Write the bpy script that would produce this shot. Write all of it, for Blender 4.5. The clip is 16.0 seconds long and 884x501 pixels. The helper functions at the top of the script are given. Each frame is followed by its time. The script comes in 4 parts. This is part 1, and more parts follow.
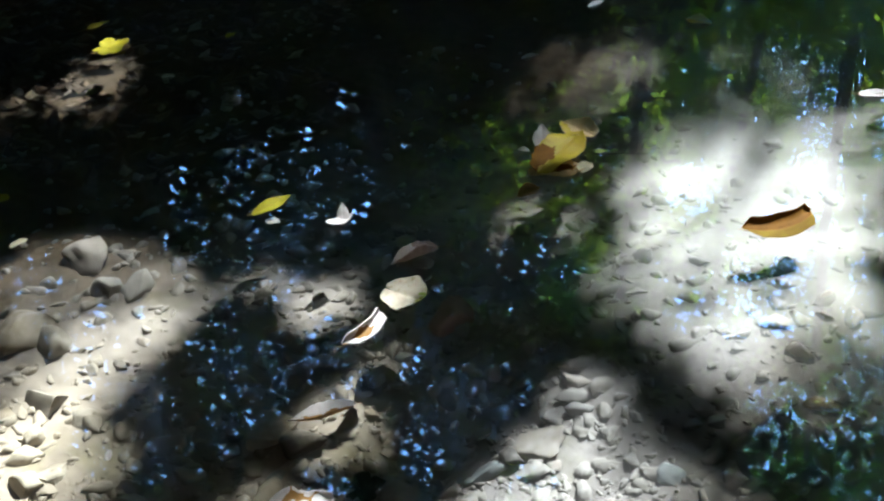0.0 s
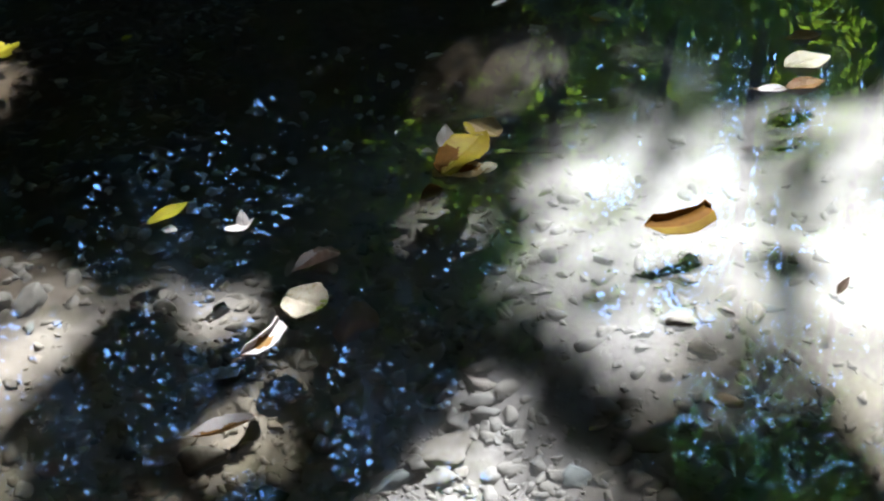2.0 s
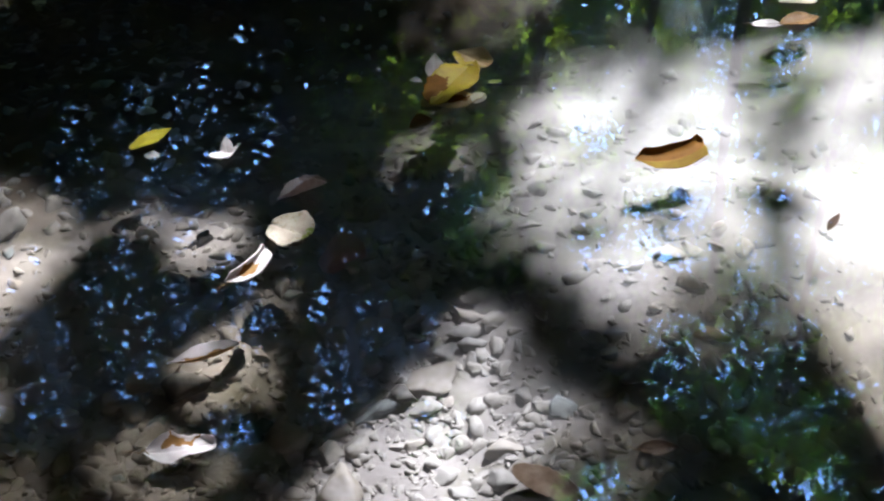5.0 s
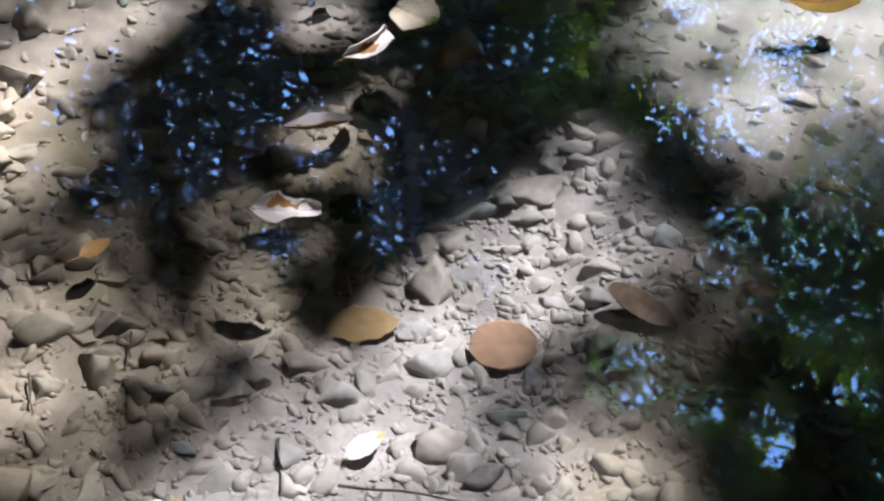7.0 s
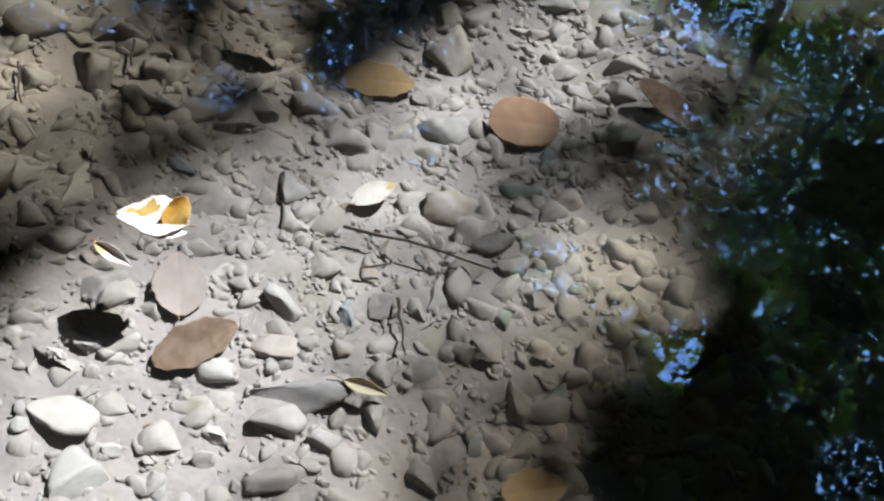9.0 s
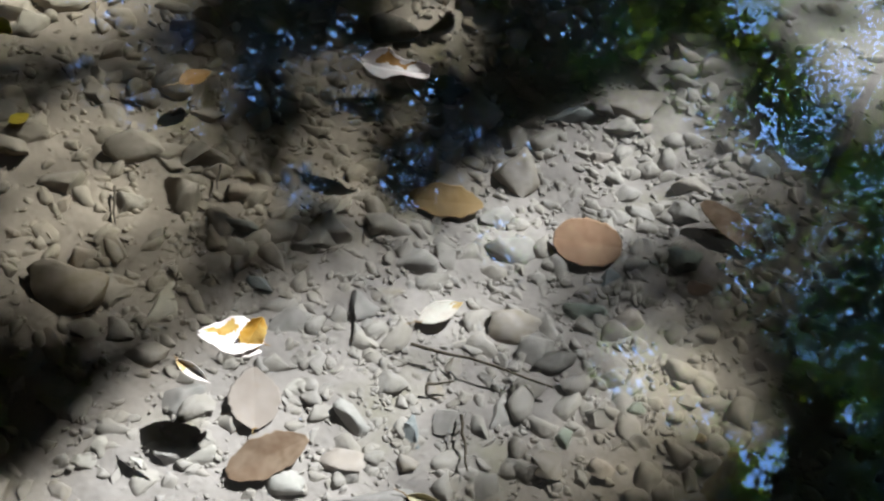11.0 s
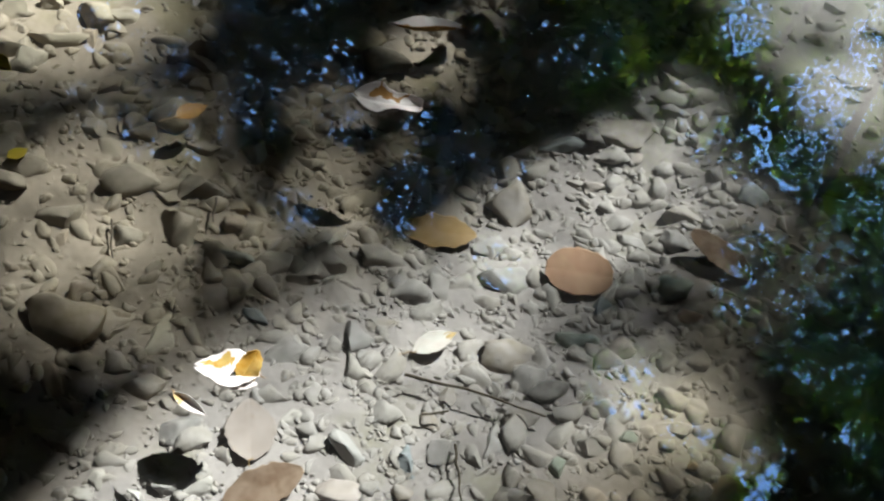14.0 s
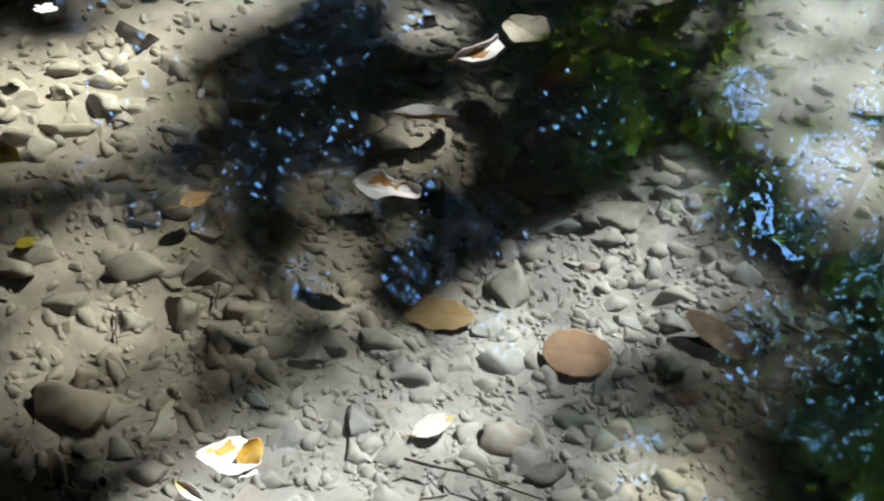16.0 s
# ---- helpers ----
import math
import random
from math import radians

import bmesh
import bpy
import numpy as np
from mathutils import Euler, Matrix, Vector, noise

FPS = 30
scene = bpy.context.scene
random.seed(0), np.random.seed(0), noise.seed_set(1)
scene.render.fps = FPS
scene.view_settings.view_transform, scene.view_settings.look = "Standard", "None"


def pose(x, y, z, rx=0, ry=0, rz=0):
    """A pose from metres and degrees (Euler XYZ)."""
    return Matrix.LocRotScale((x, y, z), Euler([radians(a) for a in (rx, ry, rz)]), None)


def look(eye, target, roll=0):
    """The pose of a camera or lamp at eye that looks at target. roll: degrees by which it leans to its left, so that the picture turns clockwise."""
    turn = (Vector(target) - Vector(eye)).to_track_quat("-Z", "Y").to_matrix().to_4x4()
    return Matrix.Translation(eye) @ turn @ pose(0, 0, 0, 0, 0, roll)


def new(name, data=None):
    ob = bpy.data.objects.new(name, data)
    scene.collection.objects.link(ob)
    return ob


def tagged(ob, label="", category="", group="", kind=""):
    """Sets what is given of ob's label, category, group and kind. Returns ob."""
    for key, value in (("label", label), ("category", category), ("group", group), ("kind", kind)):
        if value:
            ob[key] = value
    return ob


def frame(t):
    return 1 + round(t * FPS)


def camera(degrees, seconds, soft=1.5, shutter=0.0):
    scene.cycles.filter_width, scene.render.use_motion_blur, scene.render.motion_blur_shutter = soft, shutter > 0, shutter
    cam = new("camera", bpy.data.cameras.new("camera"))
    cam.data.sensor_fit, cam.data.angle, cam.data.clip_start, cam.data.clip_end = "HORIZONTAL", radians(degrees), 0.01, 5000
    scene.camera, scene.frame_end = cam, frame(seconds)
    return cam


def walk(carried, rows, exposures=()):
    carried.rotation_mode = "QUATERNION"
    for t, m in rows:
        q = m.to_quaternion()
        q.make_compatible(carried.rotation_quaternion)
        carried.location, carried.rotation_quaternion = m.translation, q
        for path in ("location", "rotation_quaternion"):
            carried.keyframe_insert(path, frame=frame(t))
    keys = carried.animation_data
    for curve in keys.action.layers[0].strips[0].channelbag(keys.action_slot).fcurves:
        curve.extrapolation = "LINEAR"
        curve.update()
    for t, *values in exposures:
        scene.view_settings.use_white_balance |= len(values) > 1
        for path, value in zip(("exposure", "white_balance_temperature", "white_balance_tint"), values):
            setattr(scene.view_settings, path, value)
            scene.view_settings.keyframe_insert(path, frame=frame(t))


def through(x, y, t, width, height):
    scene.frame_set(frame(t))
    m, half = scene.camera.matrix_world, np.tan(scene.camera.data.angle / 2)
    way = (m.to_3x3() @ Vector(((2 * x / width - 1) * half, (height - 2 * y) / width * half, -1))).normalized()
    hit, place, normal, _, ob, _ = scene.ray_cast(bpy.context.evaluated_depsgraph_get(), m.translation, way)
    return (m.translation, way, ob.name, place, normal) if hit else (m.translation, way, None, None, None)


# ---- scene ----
cam = camera(46.0, 16.0, soft=2.2)
PATH = [
    (0, (0.169, 0.207, 1.473), (-0.161, 1.748, 0.242), -5.3),
    (0.5, (0.176, 0.21, 1.475), (-0.114, 1.754, 0.237), -4.7),
    (1, (0.225, 0.245, 1.486), (-0.055, 1.783, 0.238), -5.5),
    (1.5, (0.235, 0.263, 1.478), (-0.01, 1.8, 0.222), -5.0),
    (2, (0.217, 0.253, 1.454), (0.026, 1.809, 0.212), -3.6),
    (2.5, (0.212, 0.265, 1.436), (0.078, 1.785, 0.143), -2.8),
    (3, (0.221, 0.286, 1.425), (0.095, 1.787, 0.109), -3.2),
    (5.5, (0.173, 0.235, 1.413), (0.003, 1.711, 0.075), -0.6),
    (6, (0.131, 0.207, 1.373), (-0.044, 1.624, -0.027), 2.1),
    (6.5, (0.092, 0.186, 1.327), (-0.096, 1.554, -0.12), 4.1),
    (7, (0.097, 0.204, 1.311), (-0.123, 1.478, -0.216), 4.1),
    (7.5, (0.118, 0.228, 1.324), (-0.048, 1.478, -0.228), 4.3),
    (8, (0.123, 0.261, 1.25), (0.043, 1.429, -0.372), 6.6),
    (8.5, (0.047, 0.139, 1.178), (0.056, 1.289, -0.458), 14.7),
    (9, (-0.001, 0.076, 1.103), (-0.02, 1.215, -0.541), 19.9),
    (9.5, (-0.001, 0.064, 1.119), (-0.074, 1.23, -0.505), 19.1),
    (10, (0.003, 0.066, 1.159), (-0.16, 1.267, -0.432), 16.0),
    (12.5, (0.01, 0.072, 1.185), (-0.224, 1.308, -0.37), 11.9),
    (13, (0.009, 0.07, 1.189), (-0.218, 1.305, -0.367), 12.5),
    (13.5, (0.009, 0.069, 1.197), (-0.222, 1.315, -0.349), 12.5),
    (14, (0.01, 0.068, 1.205), (-0.222, 1.327, -0.332), 12.6),
    (14.5, (0.012, 0.071, 1.227), (-0.239, 1.357, -0.285), 11.9),
    (15, (0.015, 0.076, 1.234), (-0.24, 1.384, -0.257), 11.8),
    (15.5, (0.017, 0.076, 1.246), (-0.251, 1.407, -0.222), 11.2),
    (16, (0.016, 0.07, 1.251), (-0.27, 1.412, -0.204), 10.9),
]
EXPOSURE, SKY, SUN = 2.22, 0.62, 5.0
walk(cam, [(t, look(eye, target, roll)) for t, eye, target, roll in PATH], [(0.0, EXPOSURE + 0.5, 5850, 0), (2.5, EXPOSURE + 0.45, 5950, 8), (5.5, EXPOSURE + 0.3, 5850, 13), (6.6, EXPOSURE + 0.05, 6000, 14), (7.5, EXPOSURE - 0.18, 6050, 13), (9.0, EXPOSURE - 0.5, 6000, 8), (12.5, EXPOSURE - 0.56, 6250, 3), (14.5, EXPOSURE - 0.46, 6200, 0), (16.0, EXPOSURE - 0.23, 6100, -4)])

# ---- light ----
SUN_ELEVATION, SUN_AZIMUTH = 54.0, 25.0  # azimuth to the right of +y
sun_way = Vector((math.sin(radians(SUN_AZIMUTH)) * math.cos(radians(SUN_ELEVATION)), math.cos(radians(SUN_AZIMUTH)) * math.cos(radians(SUN_ELEVATION)), math.sin(radians(SUN_ELEVATION))))
world = bpy.data.worlds.new("sky")
scene.world = world
world.use_nodes = True
wn = world.node_tree.nodes
sky = wn.new("ShaderNodeTexSky")
sky.sky_type = "NISHITA"
sky.sun_disc = False
sky.sun_elevation = radians(SUN_ELEVATION)
sky.sun_rotation = radians(SUN_AZIMUTH)
sky.air_density, sky.dust_density, sky.ozone_density, sky.altitude = 1.0, 0.0, 5.0, 2000
world.node_tree.links.new(sky.outputs[0], wn["Background"].inputs[0])
wn["Background"].inputs[1].default_value = SKY
sun = new("sun", bpy.data.lights.new("sun", "SUN"))
sun.data.energy, sun.data.angle, sun.data.color = SUN, radians(0.53), (1.0, 0.98, 0.98)
sun.matrix_world = look(sun_way * 50, (0, 0, 0))


# ---- materials ----
class Nodes:
    """A small helper round one node tree."""

    def __init__(self, name):
        self.mat = bpy.data.materials.new(name)
        self.mat.use_nodes = True
        self.tree = self.mat.node_tree
        self.shader = self.tree.nodes["Principled BSDF"]
        self.out = self.tree.nodes["Material Output"]

    def add(self, kind):
        return self.tree.nodes.new(kind)

    def link(self, a, b):
        self.tree.links.new(a, b)
        return b

    def noise(self, scale, detail=4.0, rough=0.6, coords=None, distort=0.0):
        node = self.add("ShaderNodeTexNoise")
        node.inputs["Scale"].default_value = scale
        node.inputs["Detail"].default_value = detail
        node.inputs["Roughness"].default_value = rough
        node.inputs["Distortion"].default_value = distort
        if coords is None:
            coords = self.add("ShaderNodeNewGeometry").outputs["Position"]
        self.link(coords, node.inputs["Vector"])
        return node.outputs["Fac"]

    def ramp(self, value, stops):
        node = self.add("ShaderNodeValToRGB")
        while len(node.color_ramp.elements) < len(stops):
            node.color_ramp.elements.new(0.5)
        for element, (at, colour) in zip(node.color_ramp.elements, stops):
            element.position = at
            element.color = (*colour, 1) if len(colour) == 3 else colour
        self.link(value, node.inputs[0])
        return node.outputs[0]

    def mix(self, fac, a, b, how="MIX"):
        node = self.add("ShaderNodeMixRGB")
        node.blend_type = how
        for slot, value in zip(node.inputs, (fac, a, b)):
            if isinstance(value, bpy.types.NodeSocket):
                self.link(value, slot)
            elif isinstance(value, tuple):
                slot.default_value = (*value, 1)
            else:
                slot.default_value = value
        return node.outputs[0]

    def maths(self, how, a, b=0.0):
        node = self.add("ShaderNodeMath")
        node.operation = how
        for slot, value in zip(node.inputs, (a, b)):
            if isinstance(value, bpy.types.NodeSocket):
                self.link(value, slot)
            else:
                slot.default_value = value
        return node.outputs[0]

    def bump(self, height, strength, distance):
        node = self.add("ShaderNodeBump")
        node.inputs["Strength"].default_value, node.inputs["Distance"].default_value = strength, distance
        self.link(height, node.inputs["Height"])
        self.link(node.outputs[0], self.shader.inputs["Normal"])

    def finish(self, colour, rough):
        for slot, value in (("Base Color", colour), ("Roughness", rough)):
            if isinstance(value, bpy.types.NodeSocket):
                self.link(value, self.shader.inputs[slot])
            elif isinstance(value, tuple):
                self.shader.inputs[slot].default_value = (*value, 1)
            else:
                self.shader.inputs[slot].default_value = value
        return self.mat


SILT = (0.335, 0.305, 0.307)


def upward(n):
    """How far a surface faces up, 0 to 1: silt settles there."""
    part_z = n.add("ShaderNodeSeparateXYZ")
    n.link(n.add("ShaderNodeNewGeometry").outputs["Normal"], part_z.inputs[0])
    return n.maths("MAXIMUM", part_z.outputs["Z"], 0.0)


def shade_tinted(n, colour):
    """The colour with an olive shade tint painted in, left off the sunny middle patch."""
    place = n.add("ShaderNodeSeparateXYZ")
    n.link(n.add("ShaderNodeNewGeometry").outputs["Position"], place.inputs[0])
    aside = n.maths("ABSOLUTE", n.maths("SUBTRACT", place.outputs["X"], n.maths("ADD", n.maths("MULTIPLY", place.outputs["Y"], 0.36), -0.47)))
    ragged = n.maths("ADD", aside, n.maths("MULTIPLY", n.noise(5.0, 4, 0.6), 0.3))
    overlay = n.ramp(ragged, [(0.32, (0, 0, 0)), (0.52, (0.55, 0.55, 0.55))])
    far = n.add("ShaderNodeMapRange")
    far.inputs["From Min"].default_value, far.inputs["From Max"].default_value = 1.6, 2.1
    far.inputs["To Min"].default_value, far.inputs["To Max"].default_value = 1.0, 0.35
    n.link(place.outputs["Y"], far.inputs["Value"])
    return n.mix(n.maths("MULTIPLY", overlay, far.outputs[0]), colour, n.mix(1.0, colour, (0.95, 0.80, 0.50), "MULTIPLY"))


def stone_material(name, colour, silt=0.85, by="object"):
    n = Nodes(name)
    if by == "object":
        chance = n.add("ShaderNodeObjectInfo").outputs["Random"]
    else:
        chance = n.add("ShaderNodeNewGeometry").outputs["Random Per Island"]
    grain = n.noise(160, 6, 0.7)
    blotch = n.noise(22, 4, 0.6)
    base = n.mix(n.maths("MULTIPLY", blotch, 0.8), tuple(c * 0.7 for c in colour), tuple(min(1, c * 1.25) for c in colour))
    base = n.mix(0.5, base, n.ramp(chance, [(0.0, (0.50, 0.50, 0.53)), (0.35, (0.72, 0.71, 0.70)), (0.6, (0.82, 0.77, 0.73)), (0.8, (0.60, 0.56, 0.52)), (1.0, (1.0, 0.98, 0.97))]), "MULTIPLY")
    base = n.mix(0.35, base, n.ramp(grain, [(0.35, (0.45, 0.45, 0.45)), (0.65, (1.0, 1.0, 1.0))]), "MULTIPLY")
    cover = n.maths("MULTIPLY", n.ramp(n.noise(35, 5, 0.65), [(0.35, (0.1, 0.1, 0.1)), (0.65, (1, 1, 1))]), n.maths("MULTIPLY", upward(n), silt))
    base = shade_tinted(n, n.mix(cover, base, SILT))
    n.bump(n.noise(150, 7, 0.75), 0.6, 0.004)
    n.shader.inputs["Specular IOR Level"].default_value = 0.15
    return n.finish(base, 0.85)


GREY = stone_material("grey_stone", (0.31, 0.295, 0.285))
PALE = stone_material("pale_stone", (0.50, 0.475, 0.455), 0.45)
BLUE = stone_material("blue_grey_stone", (0.27, 0.30, 0.325), 0.3)
PINK = stone_material("pinkish_stone", (0.43, 0.375, 0.35), 0.5)
TAN = stone_material("tan_stone", (0.31, 0.265, 0.215))
DARK = stone_material("dark_stone", (0.13, 0.12, 0.115), 0.5)
RED = stone_material("reddish_stone", (0.33, 0.215, 0.165), 0.35)
GREEN = stone_material("greenish_stone", (0.30, 0.34, 0.305), 0.2)
OCHRE = stone_material("ochre_stone", (0.35, 0.265, 0.165), 0.3)
GRAVEL = stone_material("gravel", (0.35, 0.32, 0.295), 0.7, by="island")


def ground_material():
    n = Nodes("silt_and_litter")
    place = n.add("ShaderNodeNewGeometry").outputs["Position"]
    height = n.add("ShaderNodeSeparateXYZ")
    n.link(place, height.inputs[0])
    silt = n.mix(n.noise(9, 6, 0.65), (0.20, 0.178, 0.173), (0.42, 0.378, 0.376))
    silt = n.mix(0.5, silt, n.ramp(n.noise(190, 5, 0.7), [(0.3, (0.45, 0.43, 0.4)), (0.7, (1, 1, 1))]), "MULTIPLY")
    algae = n.ramp(n.noise(4.5, 4, 0.6), [(0.55, (0, 0, 0)), (0.72, (0.6, 0.6, 0.6))])
    silt = n.mix(algae, silt, (0.15, 0.145, 0.07))
    litter = n.mix(n.noise(14, 6, 0.8, distort=1.5), (0.035, 0.022, 0.012), (0.20, 0.12, 0.06))
    # sodden leaf litter on the far side of the pool, its dark tone also deepening the shade there
    settled = n.maths("ADD", n.maths("SUBTRACT", height.outputs["Y"], n.maths("MULTIPLY", height.outputs["X"], 0.9)), n.maths("MULTIPLY", n.noise(2.2, 4, 0.6), 0.8))
    silt = n.mix(n.ramp(n.maths("MULTIPLY", settled, 0.2), [(0.62, (0, 0, 0)), (0.72, (0.9, 0.9, 0.9))]), silt, n.mix(n.noise(30, 6, 0.75, distort=1.0), (0.03, 0.02, 0.012), (0.17, 0.115, 0.065)))
    dry = n.ramp(n.maths("ADD", n.maths("MULTIPLY", height.outputs["Z"], 8.0), n.maths("ADD", n.maths("MULTIPLY", n.noise(7, 4), 0.5), 0.3)), [(0.0, (0, 0, 0)), (0.5, (1, 1, 1))])
    n.bump(n.noise(110, 7, 0.75), 0.6, 0.006)
    n.shader.inputs["Specular IOR Level"].default_value = 0.15
    return n.finish(n.mix(dry, shade_tinted(n, silt), litter), 0.9)


def water_material():
    n = Nodes("clear_water")
    ripple = n.add("ShaderNodeBump")
    ripple.inputs["Strength"].default_value, ripple.inputs["Distance"].default_value = 0.14, 0.004
    n.link(n.maths("ADD", n.maths("MULTIPLY", n.noise(3.0, 3, 0.5), 1.0), n.maths("MULTIPLY", n.noise(26.0, 2, 0.5), 0.02)), ripple.inputs["Height"])
    clear = n.add("ShaderNodeBsdfTransparent")
    clear.inputs[0].default_value = (0.93, 0.94, 0.91, 1)
    gloss = n.add("ShaderNodeBsdfGlossy")
    gloss.inputs["Roughness"].default_value = 0.004
    n.link(ripple.outputs[0], gloss.inputs["Normal"])
    facing = n.add("ShaderNodeLayerWeight")
    facing.inputs["Blend"].default_value = 0.5
    n.link(ripple.outputs[0], facing.inputs["Normal"])
    mirror = n.maths("ADD", n.maths("MULTIPLY", n.maths("POWER", facing.outputs["Facing"], 5.0), 0.90), 0.10)
    both = n.add("ShaderNodeMixShader")
    n.link(mirror, both.inputs[0])
    n.link(clear.outputs[0], both.inputs[1])
    n.link(gloss.outputs[0], both.inputs[2])
    n.link(both.outputs[0], n.out.inputs["Surface"])
    return n.mat


def murk_material():
    """A pale haze for silt in the water, thickened over the washed-out sunlit far right."""
    n = Nodes("suspended_silt")
    clear = n.add("ShaderNodeBsdfTransparent")
    overlay = n.add("ShaderNodeBsdfDiffuse")
    overlay.inputs[0].default_value = (0.40, 0.385, 0.39, 1)
    place = n.add("ShaderNodeSeparateXYZ")
    n.link(n.add("ShaderNodeNewGeometry").outputs["Position"], place.inputs[0])
    cloud = n.add("ShaderNodeMapRange")
    cloud.interpolation_type = "SMOOTHSTEP"
    cloud.inputs["From Min"].default_value, cloud.inputs["From Max"].default_value = 1.2, 2.5
    cloud.inputs["To Min"].default_value, cloud.inputs["To Max"].default_value = 0.08, HAZE
    n.link(place.outputs["Y"], cloud.inputs["Value"])
    drift = n.add("ShaderNodeMapRange")
    drift.interpolation_type = "SMOOTHSTEP"
    drift.inputs["From Min"].default_value, drift.inputs["From Max"].default_value = -0.1, 0.5
    drift.inputs["To Min"].default_value, drift.inputs["To Max"].default_value = 0.1, 1.0
    n.link(place.outputs["X"], drift.inputs["Value"])
    both = n.add("ShaderNodeMixShader")
    n.link(n.maths("MULTIPLY", n.maths("MULTIPLY", n.maths("ADD", n.noise(1.6, 3, 0.6), 0.5), cloud.outputs[0]), drift.outputs[0]), both.inputs[0])
    n.link(clear.outputs[0], both.inputs[1])
    n.link(overlay.outputs[0], both.inputs[2])
    n.link(both.outputs[0], n.out.inputs["Surface"])
    return n.mat


def leaf_material(name, colours, spots=(0.25, 0.14, 0.05), spotted=0.4, through=0.35, rough=0.55):
    """A fallen leaf: two tones, brown spots, veins' relief, light through the blade."""
    n = Nodes(name)
    coords = n.add("ShaderNodeTexCoord").outputs["Object"]
    tone = n.mix(n.ramp(n.noise(28, 4, 0.6, coords), [(0.38, (0, 0, 0)), (0.62, (1, 1, 1))]), colours[0], colours[1])
    mark = n.ramp(n.noise(75, 4, 0.6, coords), [(0.56, (0, 0, 0)), (0.68, (1, 1, 1))])
    tone = n.mix(n.maths("MULTIPLY", mark, spotted), tone, spots)
    n.bump(n.noise(120, 4, 0.6, coords), 0.35, 0.001)
    n.finish(tone, rough)
    n.shader.inputs["Specular IOR Level"].default_value = 0.2
    glow = n.add("ShaderNodeBsdfTranslucent")
    n.link(tone, glow.inputs[0])
    both = n.add("ShaderNodeMixShader")
    both.inputs[0].default_value = through
    n.link(n.shader.outputs[0], both.inputs[1])
    n.link(glow.outputs[0], both.inputs[2])
    n.link(both.outputs[0], n.out.inputs["Surface"])
    return n.mat


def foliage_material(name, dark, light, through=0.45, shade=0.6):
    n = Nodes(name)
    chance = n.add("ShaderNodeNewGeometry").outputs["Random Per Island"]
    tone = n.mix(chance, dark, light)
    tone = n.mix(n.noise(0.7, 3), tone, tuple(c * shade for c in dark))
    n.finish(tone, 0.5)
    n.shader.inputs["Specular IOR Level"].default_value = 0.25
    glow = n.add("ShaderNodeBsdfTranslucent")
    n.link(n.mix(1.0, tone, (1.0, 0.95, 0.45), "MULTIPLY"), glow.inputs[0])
    both = n.add("ShaderNodeMixShader")
    both.inputs[0].default_value = through
    n.link(n.shader.outputs[0], both.inputs[1])
    n.link(glow.outputs[0], both.inputs[2])
    n.link(both.outputs[0], n.out.inputs["Surface"])
    return n.mat


def bark_material(name, colour):
    n = Nodes(name)
    coords = n.add("ShaderNodeMapping")
    coords.inputs["Scale"].default_value = (1, 1, 0.18)
    n.link(n.add("ShaderNodeNewGeometry").outputs["Position"], coords.inputs[0])
    ridge = n.noise(22, 5, 0.7, coords.outputs[0])
    n.bump(ridge, 0.8, 0.02)
    return n.finish(n.mix(ridge, tuple(c * 0.45 for c in colour), tuple(c * 1.4 for c in colour)), 0.9)


HAZE = 0.32
GROUND = ground_material()
WATER = water_material()
MURK = murk_material()
BARK = bark_material("bark", (0.10, 0.085, 0.065))
TWIG = bark_material("wet_twig", (0.055, 0.04, 0.028))
STALK = leaf_material("stalk", ((0.30, 0.20, 0.09), (0.22, 0.13, 0.06)), spotted=0.2, through=0.0)
CREAM = leaf_material("cream_leaf", ((0.528, 0.464, 0.304), (0.576, 0.528, 0.400)), (0.42, 0.30, 0.14), 0.25, 0.3)
WHITE = leaf_material("bleached_and_sunlit_leaf", ((0.592, 0.560, 0.528), (0.528, 0.464, 0.440)), (0.45, 0.34, 0.26), 0.2, 0.2)
PINKISH = leaf_material("pinkish_leaf", ((0.400, 0.288, 0.248), (0.496, 0.384, 0.344)), (0.28, 0.17, 0.13), 0.3, 0.2)
MUSTARD = leaf_material("mustard_leaf", ((0.170, 0.112, 0.003), (0.150, 0.082, 0.003)), (0.12, 0.05, 0.01), 0.45, 0.3, 0.75)
YELLOW = leaf_material("yellow_leaf", ((0.440, 0.344, 0.024), (0.400, 0.288, 0.032)), (0.26, 0.12, 0.03), 0.35, 0.4)
LEMON = leaf_material("lemon_leaf", ((0.480, 0.416, 0.024), (0.416, 0.352, 0.024)), (0.40, 0.28, 0.04), 0.15, 0.4)
BUFF = leaf_material("buff_leaf", ((0.440, 0.304, 0.128), (0.496, 0.368, 0.192)), (0.30, 0.16, 0.08), 0.45, 0.3)
RUST = leaf_material("rust_leaf", ((0.272, 0.136, 0.040), (0.320, 0.184, 0.064)), (0.16, 0.07, 0.03), 0.45, 0.3)
AMBER = leaf_material("amber_leaf", ((0.480, 0.264, 0.032), (0.560, 0.400, 0.128)), (0.45, 0.20, 0.02), 0.4, 0.5)
BROWN = leaf_material("sodden_leaf", ((0.120, 0.075, 0.050), (0.190, 0.135, 0.100)), (0.11, 0.07, 0.045), 0.5, 0.1, 0.8)
ORANGE_SUNK = leaf_material("sunken_orange_leaf", ((0.288, 0.184, 0.080), (0.320, 0.216, 0.112)), (0.32, 0.19, 0.09), 0.45, 0.15, 0.8)
RED_SUNK = leaf_material("sunken_red_leaf", ((0.288, 0.168, 0.112), (0.320, 0.200, 0.136)), (0.44, 0.33, 0.16), 0.2, 0.15, 0.8)
